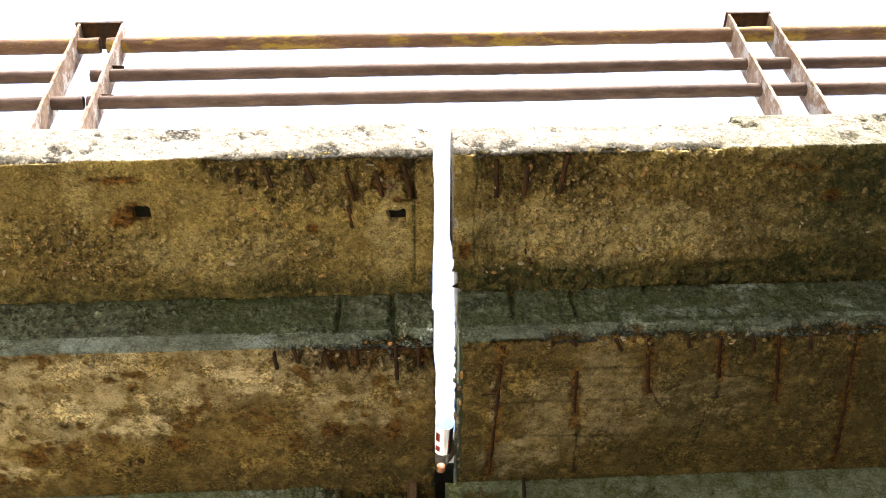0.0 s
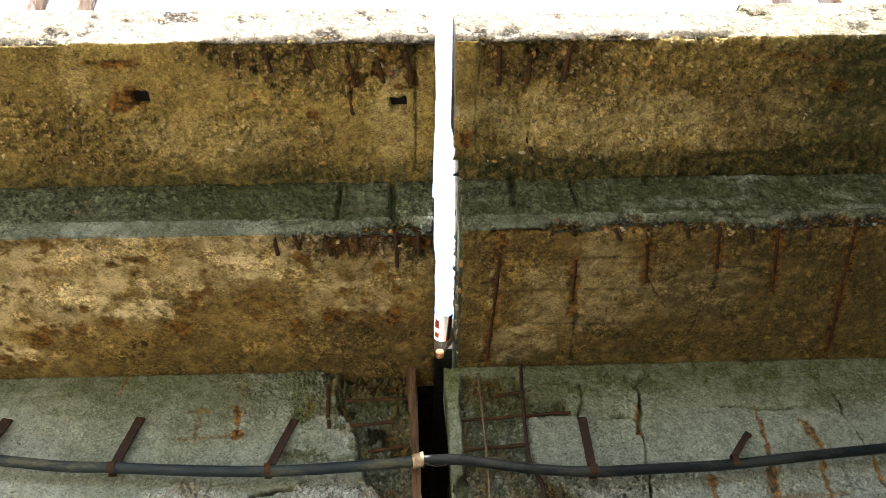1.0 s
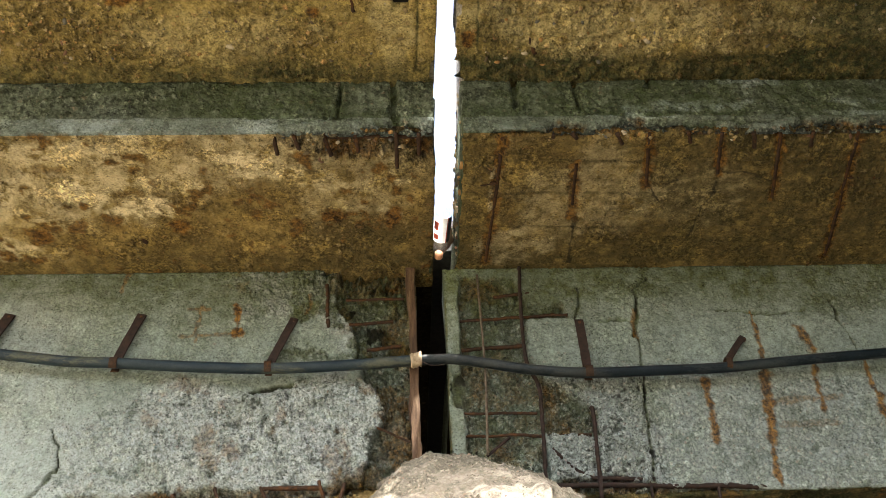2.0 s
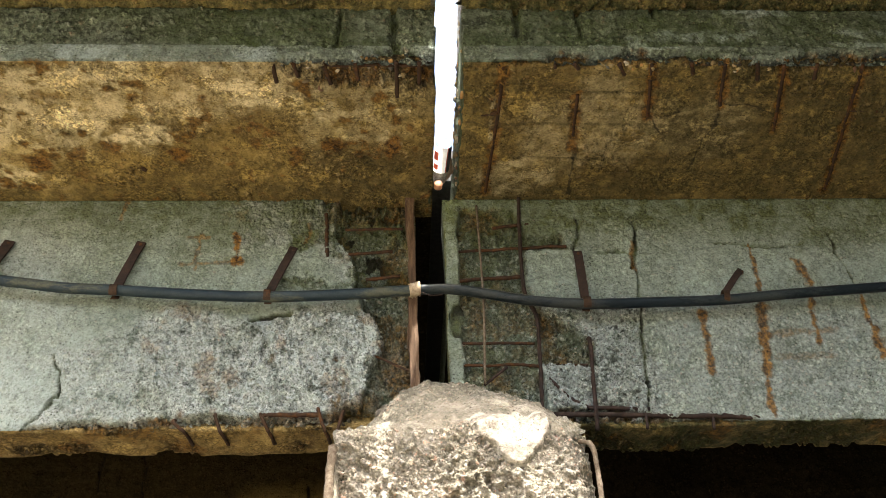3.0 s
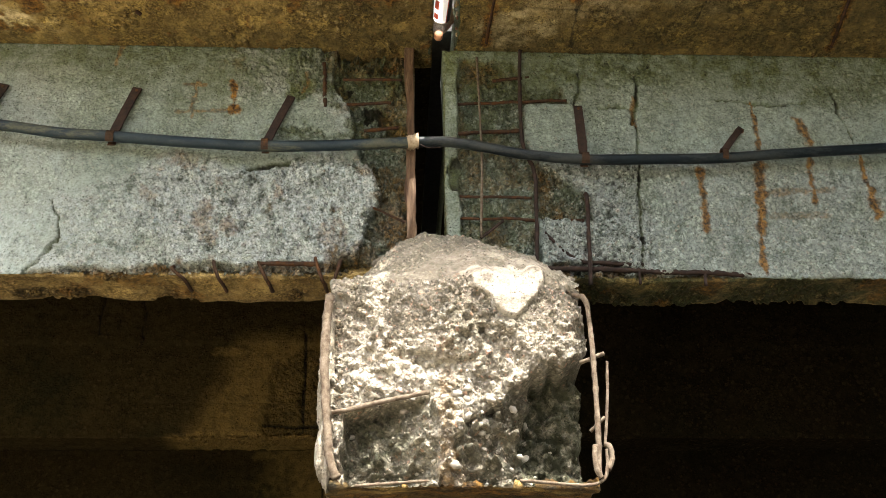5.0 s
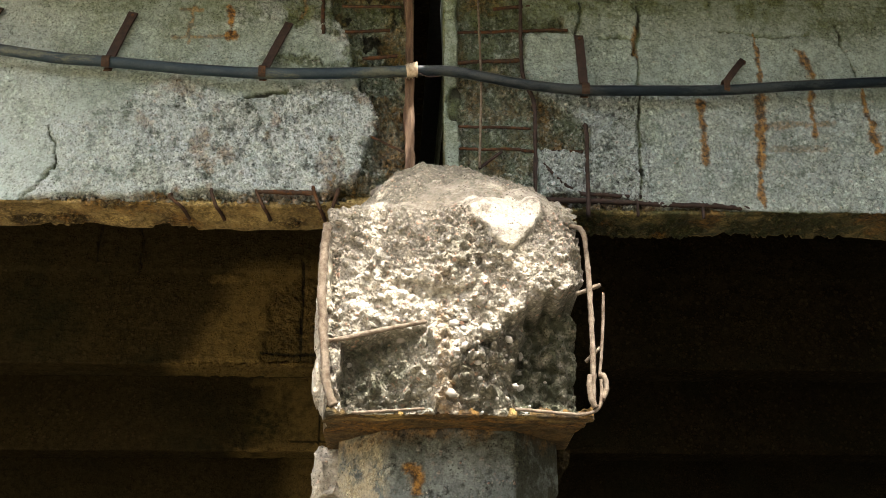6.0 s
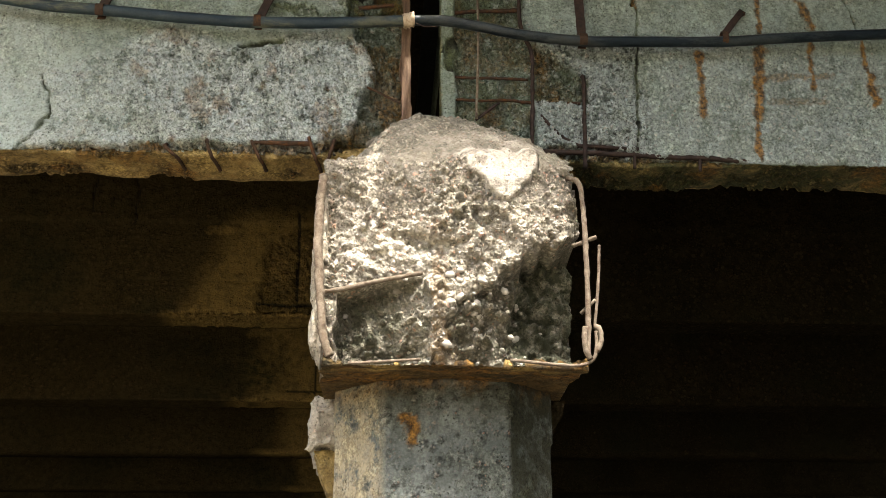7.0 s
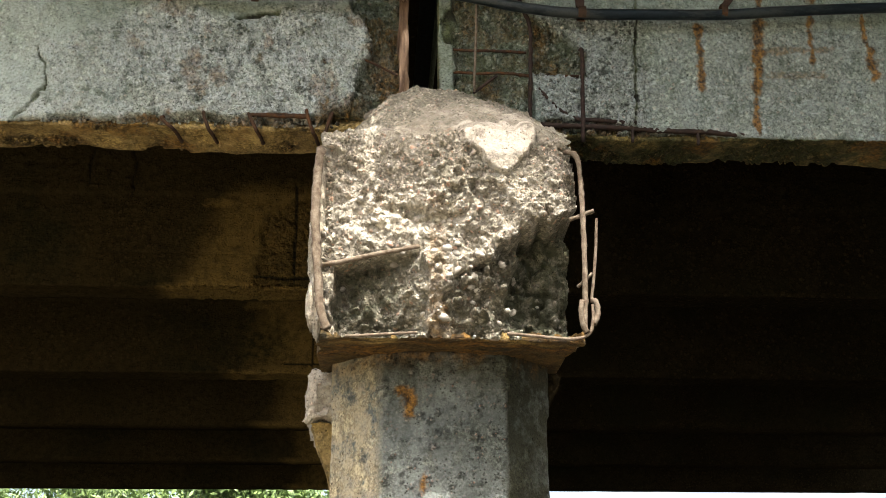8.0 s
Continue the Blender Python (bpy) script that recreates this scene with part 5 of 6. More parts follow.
for k in range(len(px)):
    if not (-0.18 < px[k] < 0.65 and 0.99 < pz[k] < 1.6) or (0.26 < px[k] < 0.55 and pz[k] > 1.55):
        continue
    ob = new("pebble", shapes[k % 4])
    ob.parent = capital
    ob.matrix_basis = (Matrix.Translation((px[k], 3.455 + 0.034 * (pz[k] - 0.965) - relief_at[k] + size[k] * 0.1, pz[k] + EYE))
                       @ Euler((rng.uniform(-0.5, 0.5), rng.uniform(-0.9, 0.9), rng.uniform(-0.5, 0.5))).to_matrix().to_4x4() @ Matrix.Diagonal((size[k], size[k], size[k], 1)))


def shaft():
    """Eight-sided column with worn faces."""
    ring = [(-0.173, 3.90), (0.004, 3.715), (0.446, 3.715), (0.615, 3.90), (0.615, 4.35), (0.446, 4.53), (0.004, 4.53), (-0.173, 4.35)]
    pts = []
    for (x0, y0), (x1, y1) in zip(ring, ring[1:] + ring[:1]):
        n = max(1, round(math.hypot(x1 - x0, y1 - y0) / 0.010)) if min(y0, y1) < 4.0 else 6
        pts += [(x0 + (x1 - x0) * k / n, y0 + (y1 - y0) * k / n, (y1 - y0), -(x1 - x0), math.hypot(x1 - x0, y1 - y0)) for k in range(n)]
    zs = np.concatenate([np.arange(-EYE, 0.35, 0.06), np.arange(0.35, 0.985, 0.010), [0.990]])
    run = np.cumsum([0.010] * len(pts))
    U, Zg = np.meshgrid(run, zs)
    stones, tone = pebbles(U, Zg, 0.03, 340, 0.5)
    X0 = np.meshgrid([p[0] for p in pts], zs)[0]
    d = 0.005 * fbm(U, Zg, 0.15, 5, 341) + 0.004 * stones * smooth(-0.1, 0.4, fbm(U, Zg, 0.3, 3, 342)) + 0.010 * smooth(0.78, 0.80, Zg + 0.05 * fbm(U, Zg, 0.12, 4, 343)) * smooth(-0.2, 0.1, fbm(U, Zg, 0.2, 3, 350))
    rust = both(blob(X0, Zg, 0.105, 0.800, 0.024, 0.05, 344), blob(X0, Zg, 0.078, 0.845, 0.03, 0.018, 345))
    rust = both(rust, blob(X0, Zg, 0.155, 0.52, 0.012, 0.03, 346))
    rust = both(rust, 0.5 * smooth(0.90, 0.99, Zg) * smooth(-0.3, 0.4, fbm(U, Zg, 0.1, 4, 347)))
    verts, cols, rows = [], len(pts), len(zs)
    for i in range(rows):
        for j, (x, y, nx, ny, ln) in enumerate(pts):
            verts.append((x + nx / ln * d[i, j], y + ny / ln * d[i, j], zs[i] + EYE))
    faces = [(i * cols + j, i * cols + (j + 1) % cols, (i + 1) * cols + (j + 1) % cols, (i + 1) * cols + j) for i in range(rows - 1) for j in range(cols)]
    faces.append(list(range(cols))[::-1])
    faces.append([(rows - 1) * cols + j for j in range(cols)])
    spall = smooth(0.3, 0.6, stones) * smooth(-0.2, 0.4, fbm(U, Zg, 0.3, 3, 342))
    # Tan left facet and dark right facet carry the side light in their colour.
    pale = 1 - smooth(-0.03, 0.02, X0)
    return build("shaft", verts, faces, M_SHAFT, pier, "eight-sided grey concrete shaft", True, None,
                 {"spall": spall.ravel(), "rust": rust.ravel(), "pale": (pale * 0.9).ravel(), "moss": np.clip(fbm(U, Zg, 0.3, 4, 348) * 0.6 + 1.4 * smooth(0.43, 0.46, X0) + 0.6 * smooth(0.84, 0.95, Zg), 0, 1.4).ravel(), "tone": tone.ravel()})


shaft()


def wedge(name, corners_top, corners_low, material, label, seed, amp=0.012):
    """A haunch under the capital: four corners above, four below."""
    bm = bmesh.new()
    top = [bm.verts.new((x, y, z + EYE)) for x, y, z in corners_top]
    low = [bm.verts.new((x, y, z + EYE)) for x, y, z in corners_low]
    bm.faces.new(top)
    bm.faces.new(low[::-1])
    for k in range(4):
        bm.faces.new((top[k], low[k], low[(k + 1) % 4], top[(k + 1) % 4]))
    bmesh.ops.recalc_face_normals(bm, faces=bm.faces)
    bmesh.ops.subdivide_edges(bm, edges=bm.edges[:], cuts=20, use_grid_fill=True)
    for v in bm.verts:
        v.co += amp * Vector((noise.noise(v.co * 14 + Vector((seed, 0, 0))), noise.noise(v.co * 14), noise.noise(v.co * 14 + Vector((0, seed, 0))))) + 0.4 * amp * Vector((noise.noise(v.co * 47), noise.noise(v.co * 47 + Vector((seed, 0, 0))), noise.noise(v.co * 47 + Vector((0, seed, 0)))))
    return part(name, bm, material, pier, label, True)


wedge("haunch", [(-0.262, 4.05, 0.80), (-0.15, 4.05, 0.80), (-0.15, 4.5, 0.80), (-0.262, 4.5, 0.80)], [(-0.18, 4.05, 0.56), (-0.15, 4.05, 0.56), (-0.15, 4.5, 0.56), (-0.18, 4.5, 0.56)], M_UNDER, "rust-brown haunch under the capital", 3)
wedge("haunch", [(-0.275, 4.0, 0.99), (-0.14, 4.0, 0.99), (-0.14, 4.5, 0.99), (-0.275, 4.5, 0.99)], [(-0.272, 4.0, 0.795), (-0.15, 4.0, 0.795), (-0.15, 4.5, 0.795), (-0.272, 4.5, 0.795)], M_CAP, "eroded grey corner of the pier", 5, 0.035)
# Right haunch takes the inner concrete, so its shade is in the colour.
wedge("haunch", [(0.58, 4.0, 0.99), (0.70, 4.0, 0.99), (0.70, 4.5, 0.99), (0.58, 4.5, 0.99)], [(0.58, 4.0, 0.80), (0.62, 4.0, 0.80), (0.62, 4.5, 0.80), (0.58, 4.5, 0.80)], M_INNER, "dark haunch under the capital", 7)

tube("corner_bar", glide([(-0.224, 3.47, 1.66), (-0.228, 3.435, 1.62), (-0.236, 3.425, 1.42), (-0.222, 3.425, 1.22), (-0.205, 3.428, 1.06), (-0.180, 3.43, 0.990)], 12), 0.0150, M_DUSTY, pier, "dusty crusted corner bar", 12, 0.55, 0.05)
for z0, z1, bulge, seed in ((1.00, 1.22, 0.030, 2), (1.18, 1.44, 0.034, 6), (1.40, 1.58, 0.020, 11)):
    bm = bmesh.new()
    bmesh.ops.create_icosphere(bm, subdivisions=4, radius=1)
    for v in bm.verts:
        k = 1 + 0.35 * noise.noise(v.co * 1.6 + Vector((seed, 0, 0))) + 0.2 * noise.noise(v.co * 5 + Vector((0, seed, 0)))
        v.co = Vector((-0.225 + v.co.x * bulge * k, 3.50 + v.co.y * 0.06 * k, (z0 + z1) / 2 + EYE + v.co.z * (z1 - z0) * 0.6 * k))
    part("crust", bm, M_CAP, pier, "crumbling concrete crust on the corner", True)
tube("corner_bar", glide([(0.655, 3.50, 1.690), (0.684, 3.46, 1.660), (0.694, 3.445, 1.59), (0.696, 3.437, 1.40), (0.693, 3.435, 1.20), (0.684, 3.435, 1.00)], 12), 0.0088, M_DUSTY, pier, "dusty corner bar", 10, 0.45, 0.12)
tube("hoop_bar", glide([(0.42, 3.44, 0.985), (0.52, 3.435, 0.975), (0.64, 3.435, 0.967), (0.695, 3.435, 0.985), (0.712, 3.435, 1.03), (0.715, 3.44, 1.09)], 12), 0.0058, M_DUSTY, pier, "thin bent hoop bar", 8, 0.3)
tube("hoop_bar", glide([(0.678, 3.43, 1.10), (0.672, 3.425, 1.07), (0.675, 3.425, 1.02), (0.69, 3.43, 0.99)], 10), 0.010, M_DUSTY, pier, "hooked bar end", 8, 0.3)
tube("hoop_bar", glide([(0.712, 3.45, 1.11), (0.728, 3.445, 1.10), (0.732, 3.445, 1.06), (0.715, 3.44, 1.02)], 10), 0.010, M_DUSTY, pier, "hooked bar end", 8, 0.3)
tube("loose_bar", glide([(0.758, 3.50, 1.430), (0.745, 3.50, 1.28), (0.724, 3.50, 1.12)], 12), 0.0055, M_DUSTY, pier, "thin bent bar", 8, 0.3)
bar("tie_bar", (-0.205, 3.415, 1.205), (0.125, 3.405, 1.278), 0.008, M_DUSTY, pier, "dusty tie bar across the break")
bar("tie_bar", (0.65, 3.47, 1.412), (0.738, 3.44, 1.436), 0.0075, M_DUSTY, pier, "thin tie bar")
bar("tie_bar", (0.67, 3.46, 1.16), (0.725, 3.45, 1.205), 0.006, M_DUSTY, pier, "thin tie bar")
bar("rim_bar", (-0.12, 3.445, 0.972), (0.12, 3.445, 0.985), 0.005, M_DUSTY, pier, "thin bar along the rim")


def rubble(name, cx, cy, cz, sx, sy, sz, material, label, category, seed, cuts=4):
    bm = bmesh.new()
    bmesh.ops.create_icosphere(bm, subdivisions=cuts, radius=1)
    for v in bm.verts:
        p = v.co.copy()
        k = 1 + 0.28 * noise.noise(p * 1.5 + Vector((seed, 0, 0))) + 0.14 * noise.noise(p * 4 + Vector((0, seed, 0))) + 0.07 * noise.noise(p * 9) + 0.04 * noise.noise(p * 23)
        v.co = Vector((p.x * sx * k + cx, p.y * sy * k + cy, p.z * sz * k + cz + EYE))
    ob = part(name, bm, material, None, "", True)
    return tagged(ob, label, category)


# dirt that has washed through the joint onto the pier
rubble("dirt_mound", 0.100, 4.04, 2.065, 0.17, 0.14, 0.095, M_DIRT, "grey mound of dirt washed through the joint", "dirt", 4, 5)
# sunlit rubble and a bottle stuck between the slab ends
rubble("rubble_lump", 0.215, 3.99, 3.41, 0.062, 0.11, 0.05, M_SANDY, "sandy rubble jammed between the slab ends", "rubble", 12)


def bottle():
    """Clear plastic bottle lying along y, neck away."""
    root = thing("plastic_bottle", "crushed clear plastic bottle with a wrapped label, jammed in the joint", "bottle")

    def lathe(name, rings, material, label):
        bm = bmesh.new()
        n, loops = 20, []
        for r, y in rings:
            loops.append([bm.verts.new((r * math.cos(6.2832 * s / n), y, r * math.sin(6.2832 * s / n))) for s in range(n)])
        for a, b in zip(loops, loops[1:]):
            for s in range(n):
                bm.faces.new((a[s], b[s], b[(s + 1) % n], a[(s + 1) % n]))
        bm.faces.new(loops[0])
        bm.faces.new(loops[-1][::-1])
        bmesh.ops.recalc_face_normals(bm, faces=bm.faces)
        return part(name, bm, material, root, label, True)

    clear, nt, sh = shader("clear_plastic")
    thin, mixed = nt.nodes.new("ShaderNodeBsdfTransparent"), nt.nodes.new("ShaderNodeMixShader")
    thin.inputs[0].default_value = (0.97, 0.98, 0.98, 1)
    sh.inputs["Roughness"].default_value = 0.08
    sh.inputs["Base Color"].default_value = (0.85, 0.88, 0.9, 1)
    mixed.inputs[0].default_value = 0.14
    nt.links.new(thin.outputs[0], mixed.inputs[1])
    nt.links.new(sh.outputs[0], mixed.inputs[2])
    nt.links.new(mixed.outputs[0], next(q for q in nt.nodes if q.type == "OUTPUT_MATERIAL").inputs[0])
    red = plain("label_red", (0.55, 0.10, 0.05), (0.45, 0.07, 0.04), 0.02, 0.4, 0, 0)
    white = plain("label_white", (0.85, 0.84, 0.82), (0.78, 0.76, 0.74), 0.02, 0.6, 0, 0)
    wt = white.node_tree
    glow, mixed = wt.nodes.new("ShaderNodeBsdfTranslucent"), wt.nodes.new("ShaderNodeMixShader")
    glow.inputs[0].default_value = (0.9, 0.88, 0.85, 1)
    mixed.inputs[0].default_value = 0.65
    wt.links.new(wt.nodes["Principled BSDF"].outputs[0], mixed.inputs[1])
    wt.links.new(glow.outputs[0], mixed.inputs[2])
    wt.links.new(mixed.outputs[0], next(q for q in wt.nodes if q.type == "OUTPUT_MATERIAL").inputs[0])
    black = plain("label_black", (0.02, 0.02, 0.022), (0.03, 0.03, 0.03), 0.02, 0.4, 0, 0)
    cap = plain("orange_cap", (0.62, 0.33, 0.20), (0.55, 0.26, 0.14), 0.01, 0.5, 0, 0.1)
    lathe("body", [(0.024, -0.11), (0.031, -0.10), (0.032, 0.0), (0.031, 0.05), (0.026, 0.08), (0.014, 0.105), (0.013, 0.12)], clear, "clear plastic body")
    lathe("screw_cap", [(0.0155, 0.112), (0.0165, 0.114), (0.0165, 0.134), (0.0145, 0.137)], cap, "orange screw cap")
    for name, mat, a0, a1, y0, y1 in (("label_wrap", white, 170, 296, -0.095, 0.03), ("label_wrap", black, 302, 365, -0.095, 0.03), ("label_stripe", red, 296, 302, -0.095, 0.03),
                                      ("label_mark", red, 205, 240, -0.07, -0.03), ("label_mark", red, 210, 245, -0.01, 0.015)):
        bm = bmesh.new()
        r = 0.0334 if name != "label_mark" else 0.0340
        a = [bm.verts.new((r * math.cos(radians(a0 + (a1 - a0) * k / 10)), y0, r * math.sin(radians(a0 + (a1 - a0) * k / 10)))) for k in range(11)]
        b = [bm.verts.new((v.co.x, y1, v.co.z)) for v in a]
        for k in range(10):
            bm.faces.new((a[k], a[k + 1], b[k + 1], b[k]))
        part(name, bm, mat, root, "", True)
    root.matrix_basis = pose(0.209, 3.76, DECK_Z + 0.030 + EYE, -7, 0, 4) @ Matrix.Scale(1.22, 4)


bottle()

# ---- railing ----
railing = thing("steel_railing", "rusted steel pipe railing with paired flat posts and flaking paint", "railing", "", "structure")
PLATE, POST_TOP = 0.013, 4.745


def railing_post(x, gap, lean):
    bm = bmesh.new()
    block(bm, x - 0.009, x + gap + 0.009, 2.388, 2.528, POST_TOP - 0.010, POST_TOP + 0.008, None, 0.003)
    post = part("post", bm, M_RUST, railing, "rusted cap plate and paired flat bars")
    for q, off in ((0, 0.0), (1, gap)):
        bm = bmesh.new()
        block(bm, -PLATE / 2, PLATE / 2, -0.066, 0.066, -0.5, 0.5, None, 0.002)
        bmesh.ops.subdivide_edges(bm, edges=[e for e in bm.edges if e.calc_length() > 0.5], cuts=30)
        bmesh.ops.subdivide_edges(bm, edges=[e for e in bm.edges if 0.08 < e.calc_length() < 0.2], cuts=6)
        for v in bm.verts:
            w = v.co.copy()
            w.z = (w.z - EYE + 0.5) * (POST_TOP - 0.011 - TOP_Z) + TOP_Z + EYE
            w.x += x + off + lean * (w.z - EYE - TOP_Z)
            w.y += 2.456
            w.x += 0.0015 * noise.noise(w * 13)
            if abs(v.co.y) > 0.06:
                w.y += 0.003 * noise.noise(w * 22 + Vector((3, 0, 0)))
            v.co = w
        part("flat_bar", bm, M_POST, post, "flaking painted flat bar", False)


for x, gap, lean in ((-4.47, 0.20, 0), (-7.5, 0.20, 0), (-1.476, 0.205, 0.012), (1.678, 0.205, 0.003), (4.67, 0.2, 0), (7.6, 0.2, 0)):
    railing_post(x, gap, lean)
RAIL_Y = 2.456
for z, r, m, ends, start in ((4.640, 0.037, M_RAIL, -1.36, -1.325), (4.352, 0.029, M_RAIL_DARK, -1.465, -1.345), (4.115, 0.0305, M_RAIL_DARK, -1.330, -1.312)):
    for a, b in ((-FAR, ends), (start, FAR)):
        pts = [(x, RAIL_Y + 0.004 * noise.noise(Vector((x * 1.2, z, 0))), z + 0.003 * noise.noise(Vector((x * 0.9, 0, z)))) for x in np.arange(a, b - 0.03, 0.045)] + [(b, RAIL_Y, z)]
        tube("pipe_rail", pts, r, m, railing, "rusted pipe rail with worn paint", 14, 0.07, 0, True)
# torn flange flaps beside the broken joint
for x, z in ((-1.235, 4.372), (-1.235, 4.118)):
    bm = bmesh.new()
    block(bm, x - 0.02, x + 0.035, RAIL_Y - 0.028, RAIL_Y + 0.028, z + 0.016, z + 0.022, Matrix.Rotation(radians(8), 4, "Y"), 0.003)
    part("torn_collar", bm, M_RUST, railing, "torn rusted collar")

# ---- conduit on the girder ----
RUN = [(-1.693, 2.699), (-1.449, 2.663), (-1.22, 2.649), (-0.892, 2.623), (-0.577, 2.609), (-0.236, 2.618), (0.082, 2.639), (0.231, 2.643), (0.403, 2.615),
       (0.576, 2.582), (0.823, 2.56), (1.122, 2.565), (1.45, 2.576), (1.758, 2.605), (2.172, 2.637)]
PIPE_Y = 3.93
conduit = thing("conduit_pipe", "sagging black plastic conduit strapped along the girder face", "pipe")
line_a = glide([(-FAR, PIPE_Y, 2.83), (-5.0, PIPE_Y, 2.83), (-3.0, PIPE_Y, 2.81), (-2.1, PIPE_Y, 2.755)] + [(x, PIPE_Y, z) for x, z in RUN[:7]], 16)
line_b = glide([(x, PIPE_Y, z) for x, z in RUN[6:]] + [(2.7, PIPE_Y, 2.67), (4.0, PIPE_Y, 2.70), (FAR, PIPE_Y, 2.75)], 16)
tube("pipe", line_a, 0.0245, M_PIPE_GREY, conduit, "mud-grey length of pipe", 16, 0.04)
tube("pipe", line_b, 0.0235, M_PIPE, conduit, "black length of pipe", 16, 0.03)
tube("joint_wrap", glide([(0.055, PIPE_Y, 2.637), (0.07, PIPE_Y, 2.639), (0.105, PIPE_Y, 2.641)], 8), 0.031, M_TAPE, conduit, "frayed pale tape round the joint", 14, 0.5)
tube("loose_string", glide([(0.11, PIPE_Y - 0.02, 2.615), (0.15, PIPE_Y - 0.03, 2.59), (0.20, PIPE_Y - 0.02, 2.60)], 8), 0.002, M_STRAP, conduit, "loose thread", 6)


def strap(x0, z0, x1, z1, width, bent=0.0):
    """Flat steel strap from the wall down to the pipe, with a loop round it."""
    root = thing("pipe_strap", "rusted flat steel strap holding the conduit to the girder", "bracket", "conduit straps")
    a, b = Vector((x0, 3.985, z0 + EYE)), Vector((x1, 3.945, z1 - 0.01 + EYE))
    along = (b - a).normalized()
    out = Vector((0, -1, 0))
    side = along.cross(out).normalized()
    out = side.cross(along)
    bm = bmesh.new()
    n, rows = 10, []
    for k in range(n + 1):
        p = a.lerp(b, k / n) + out * (0.004 * math.sin(3.1 * k / n) + bent * math.sin(3.1 * k / n))
        w = width / 2 * (1 + 0.12 * noise.noise(p * 25))
        rows.append([bm.verts.new(p + side * s * w + out * o) for s, o in ((-1, 0.004), (1, 0.004), (1, -0.004), (-1, -0.004))])
    for p, q in zip(rows, rows[1:]):
        for s in range(4):
            bm.faces.new((p[s], p[(s + 1) % 4], q[(s + 1) % 4], q[s]))
    bm.faces.new(rows[0][::-1])
    bm.faces.new(rows[-1])
    bmesh.ops.recalc_face_normals(bm, faces=bm.faces)
    part("arm", bm, M_STRAP, root)
    bm = bmesh.new()
    rings = []
    for k in range(15):
        w = radians(-60 + 300 * k / 14)
        c = Vector((x1, PIPE_Y - 0.030 * math.cos(w), z1 - 0.030 + 0.031 * math.sin(w) + EYE))
        o = Vector((0, -math.cos(w), math.sin(w)))
        rings.append([bm.verts.new(c + Vector((s * width * 0.42, 0, 0)) + o * t) for s, t in ((-1, 0.003), (1, 0.003), (1, -0.002), (-1, -0.002))])
    for p, q in zip(rings, rings[1:]):
        for s in range(4):
            bm.faces.new((p[s], p[(s + 1) % 4], q[(s + 1) % 4], q[s]))
    bm.faces.new(rings[0])
    bm.faces.new(rings[-1][::-1])
    bmesh.ops.recalc_face_normals(bm, faces=bm.faces)
    part("loop", bm, M_RUST, root, "rusted loop round the pipe")
    if width > 0.02:
        bm = bmesh.new()
        bmesh.ops.create_cone(bm, cap_ends=True, segments=6, radius1=0.008, radius2=0.007, depth=0.012, matrix=Matrix.Translation((x0, 3.978, z0 - 0.02 + EYE)) @ Matrix.Rotation(radians(90), 4, "X"))
        part("bolt", bm, M_RUST, root, "rusted bolt head")


for args in ((-1.165, 2.950, -1.232, 2.672, 0.040), (-0.470, 2.915, -0.565, 2.640, 0.036), (-1.760, 2.960, -1.815, 2.735, 0.046), (0.836, 2.885, 0.835, 2.590, 0.040), (1.580, 2.775, 1.460, 2.620, 0.030, 0.02)):
    strap(*args)

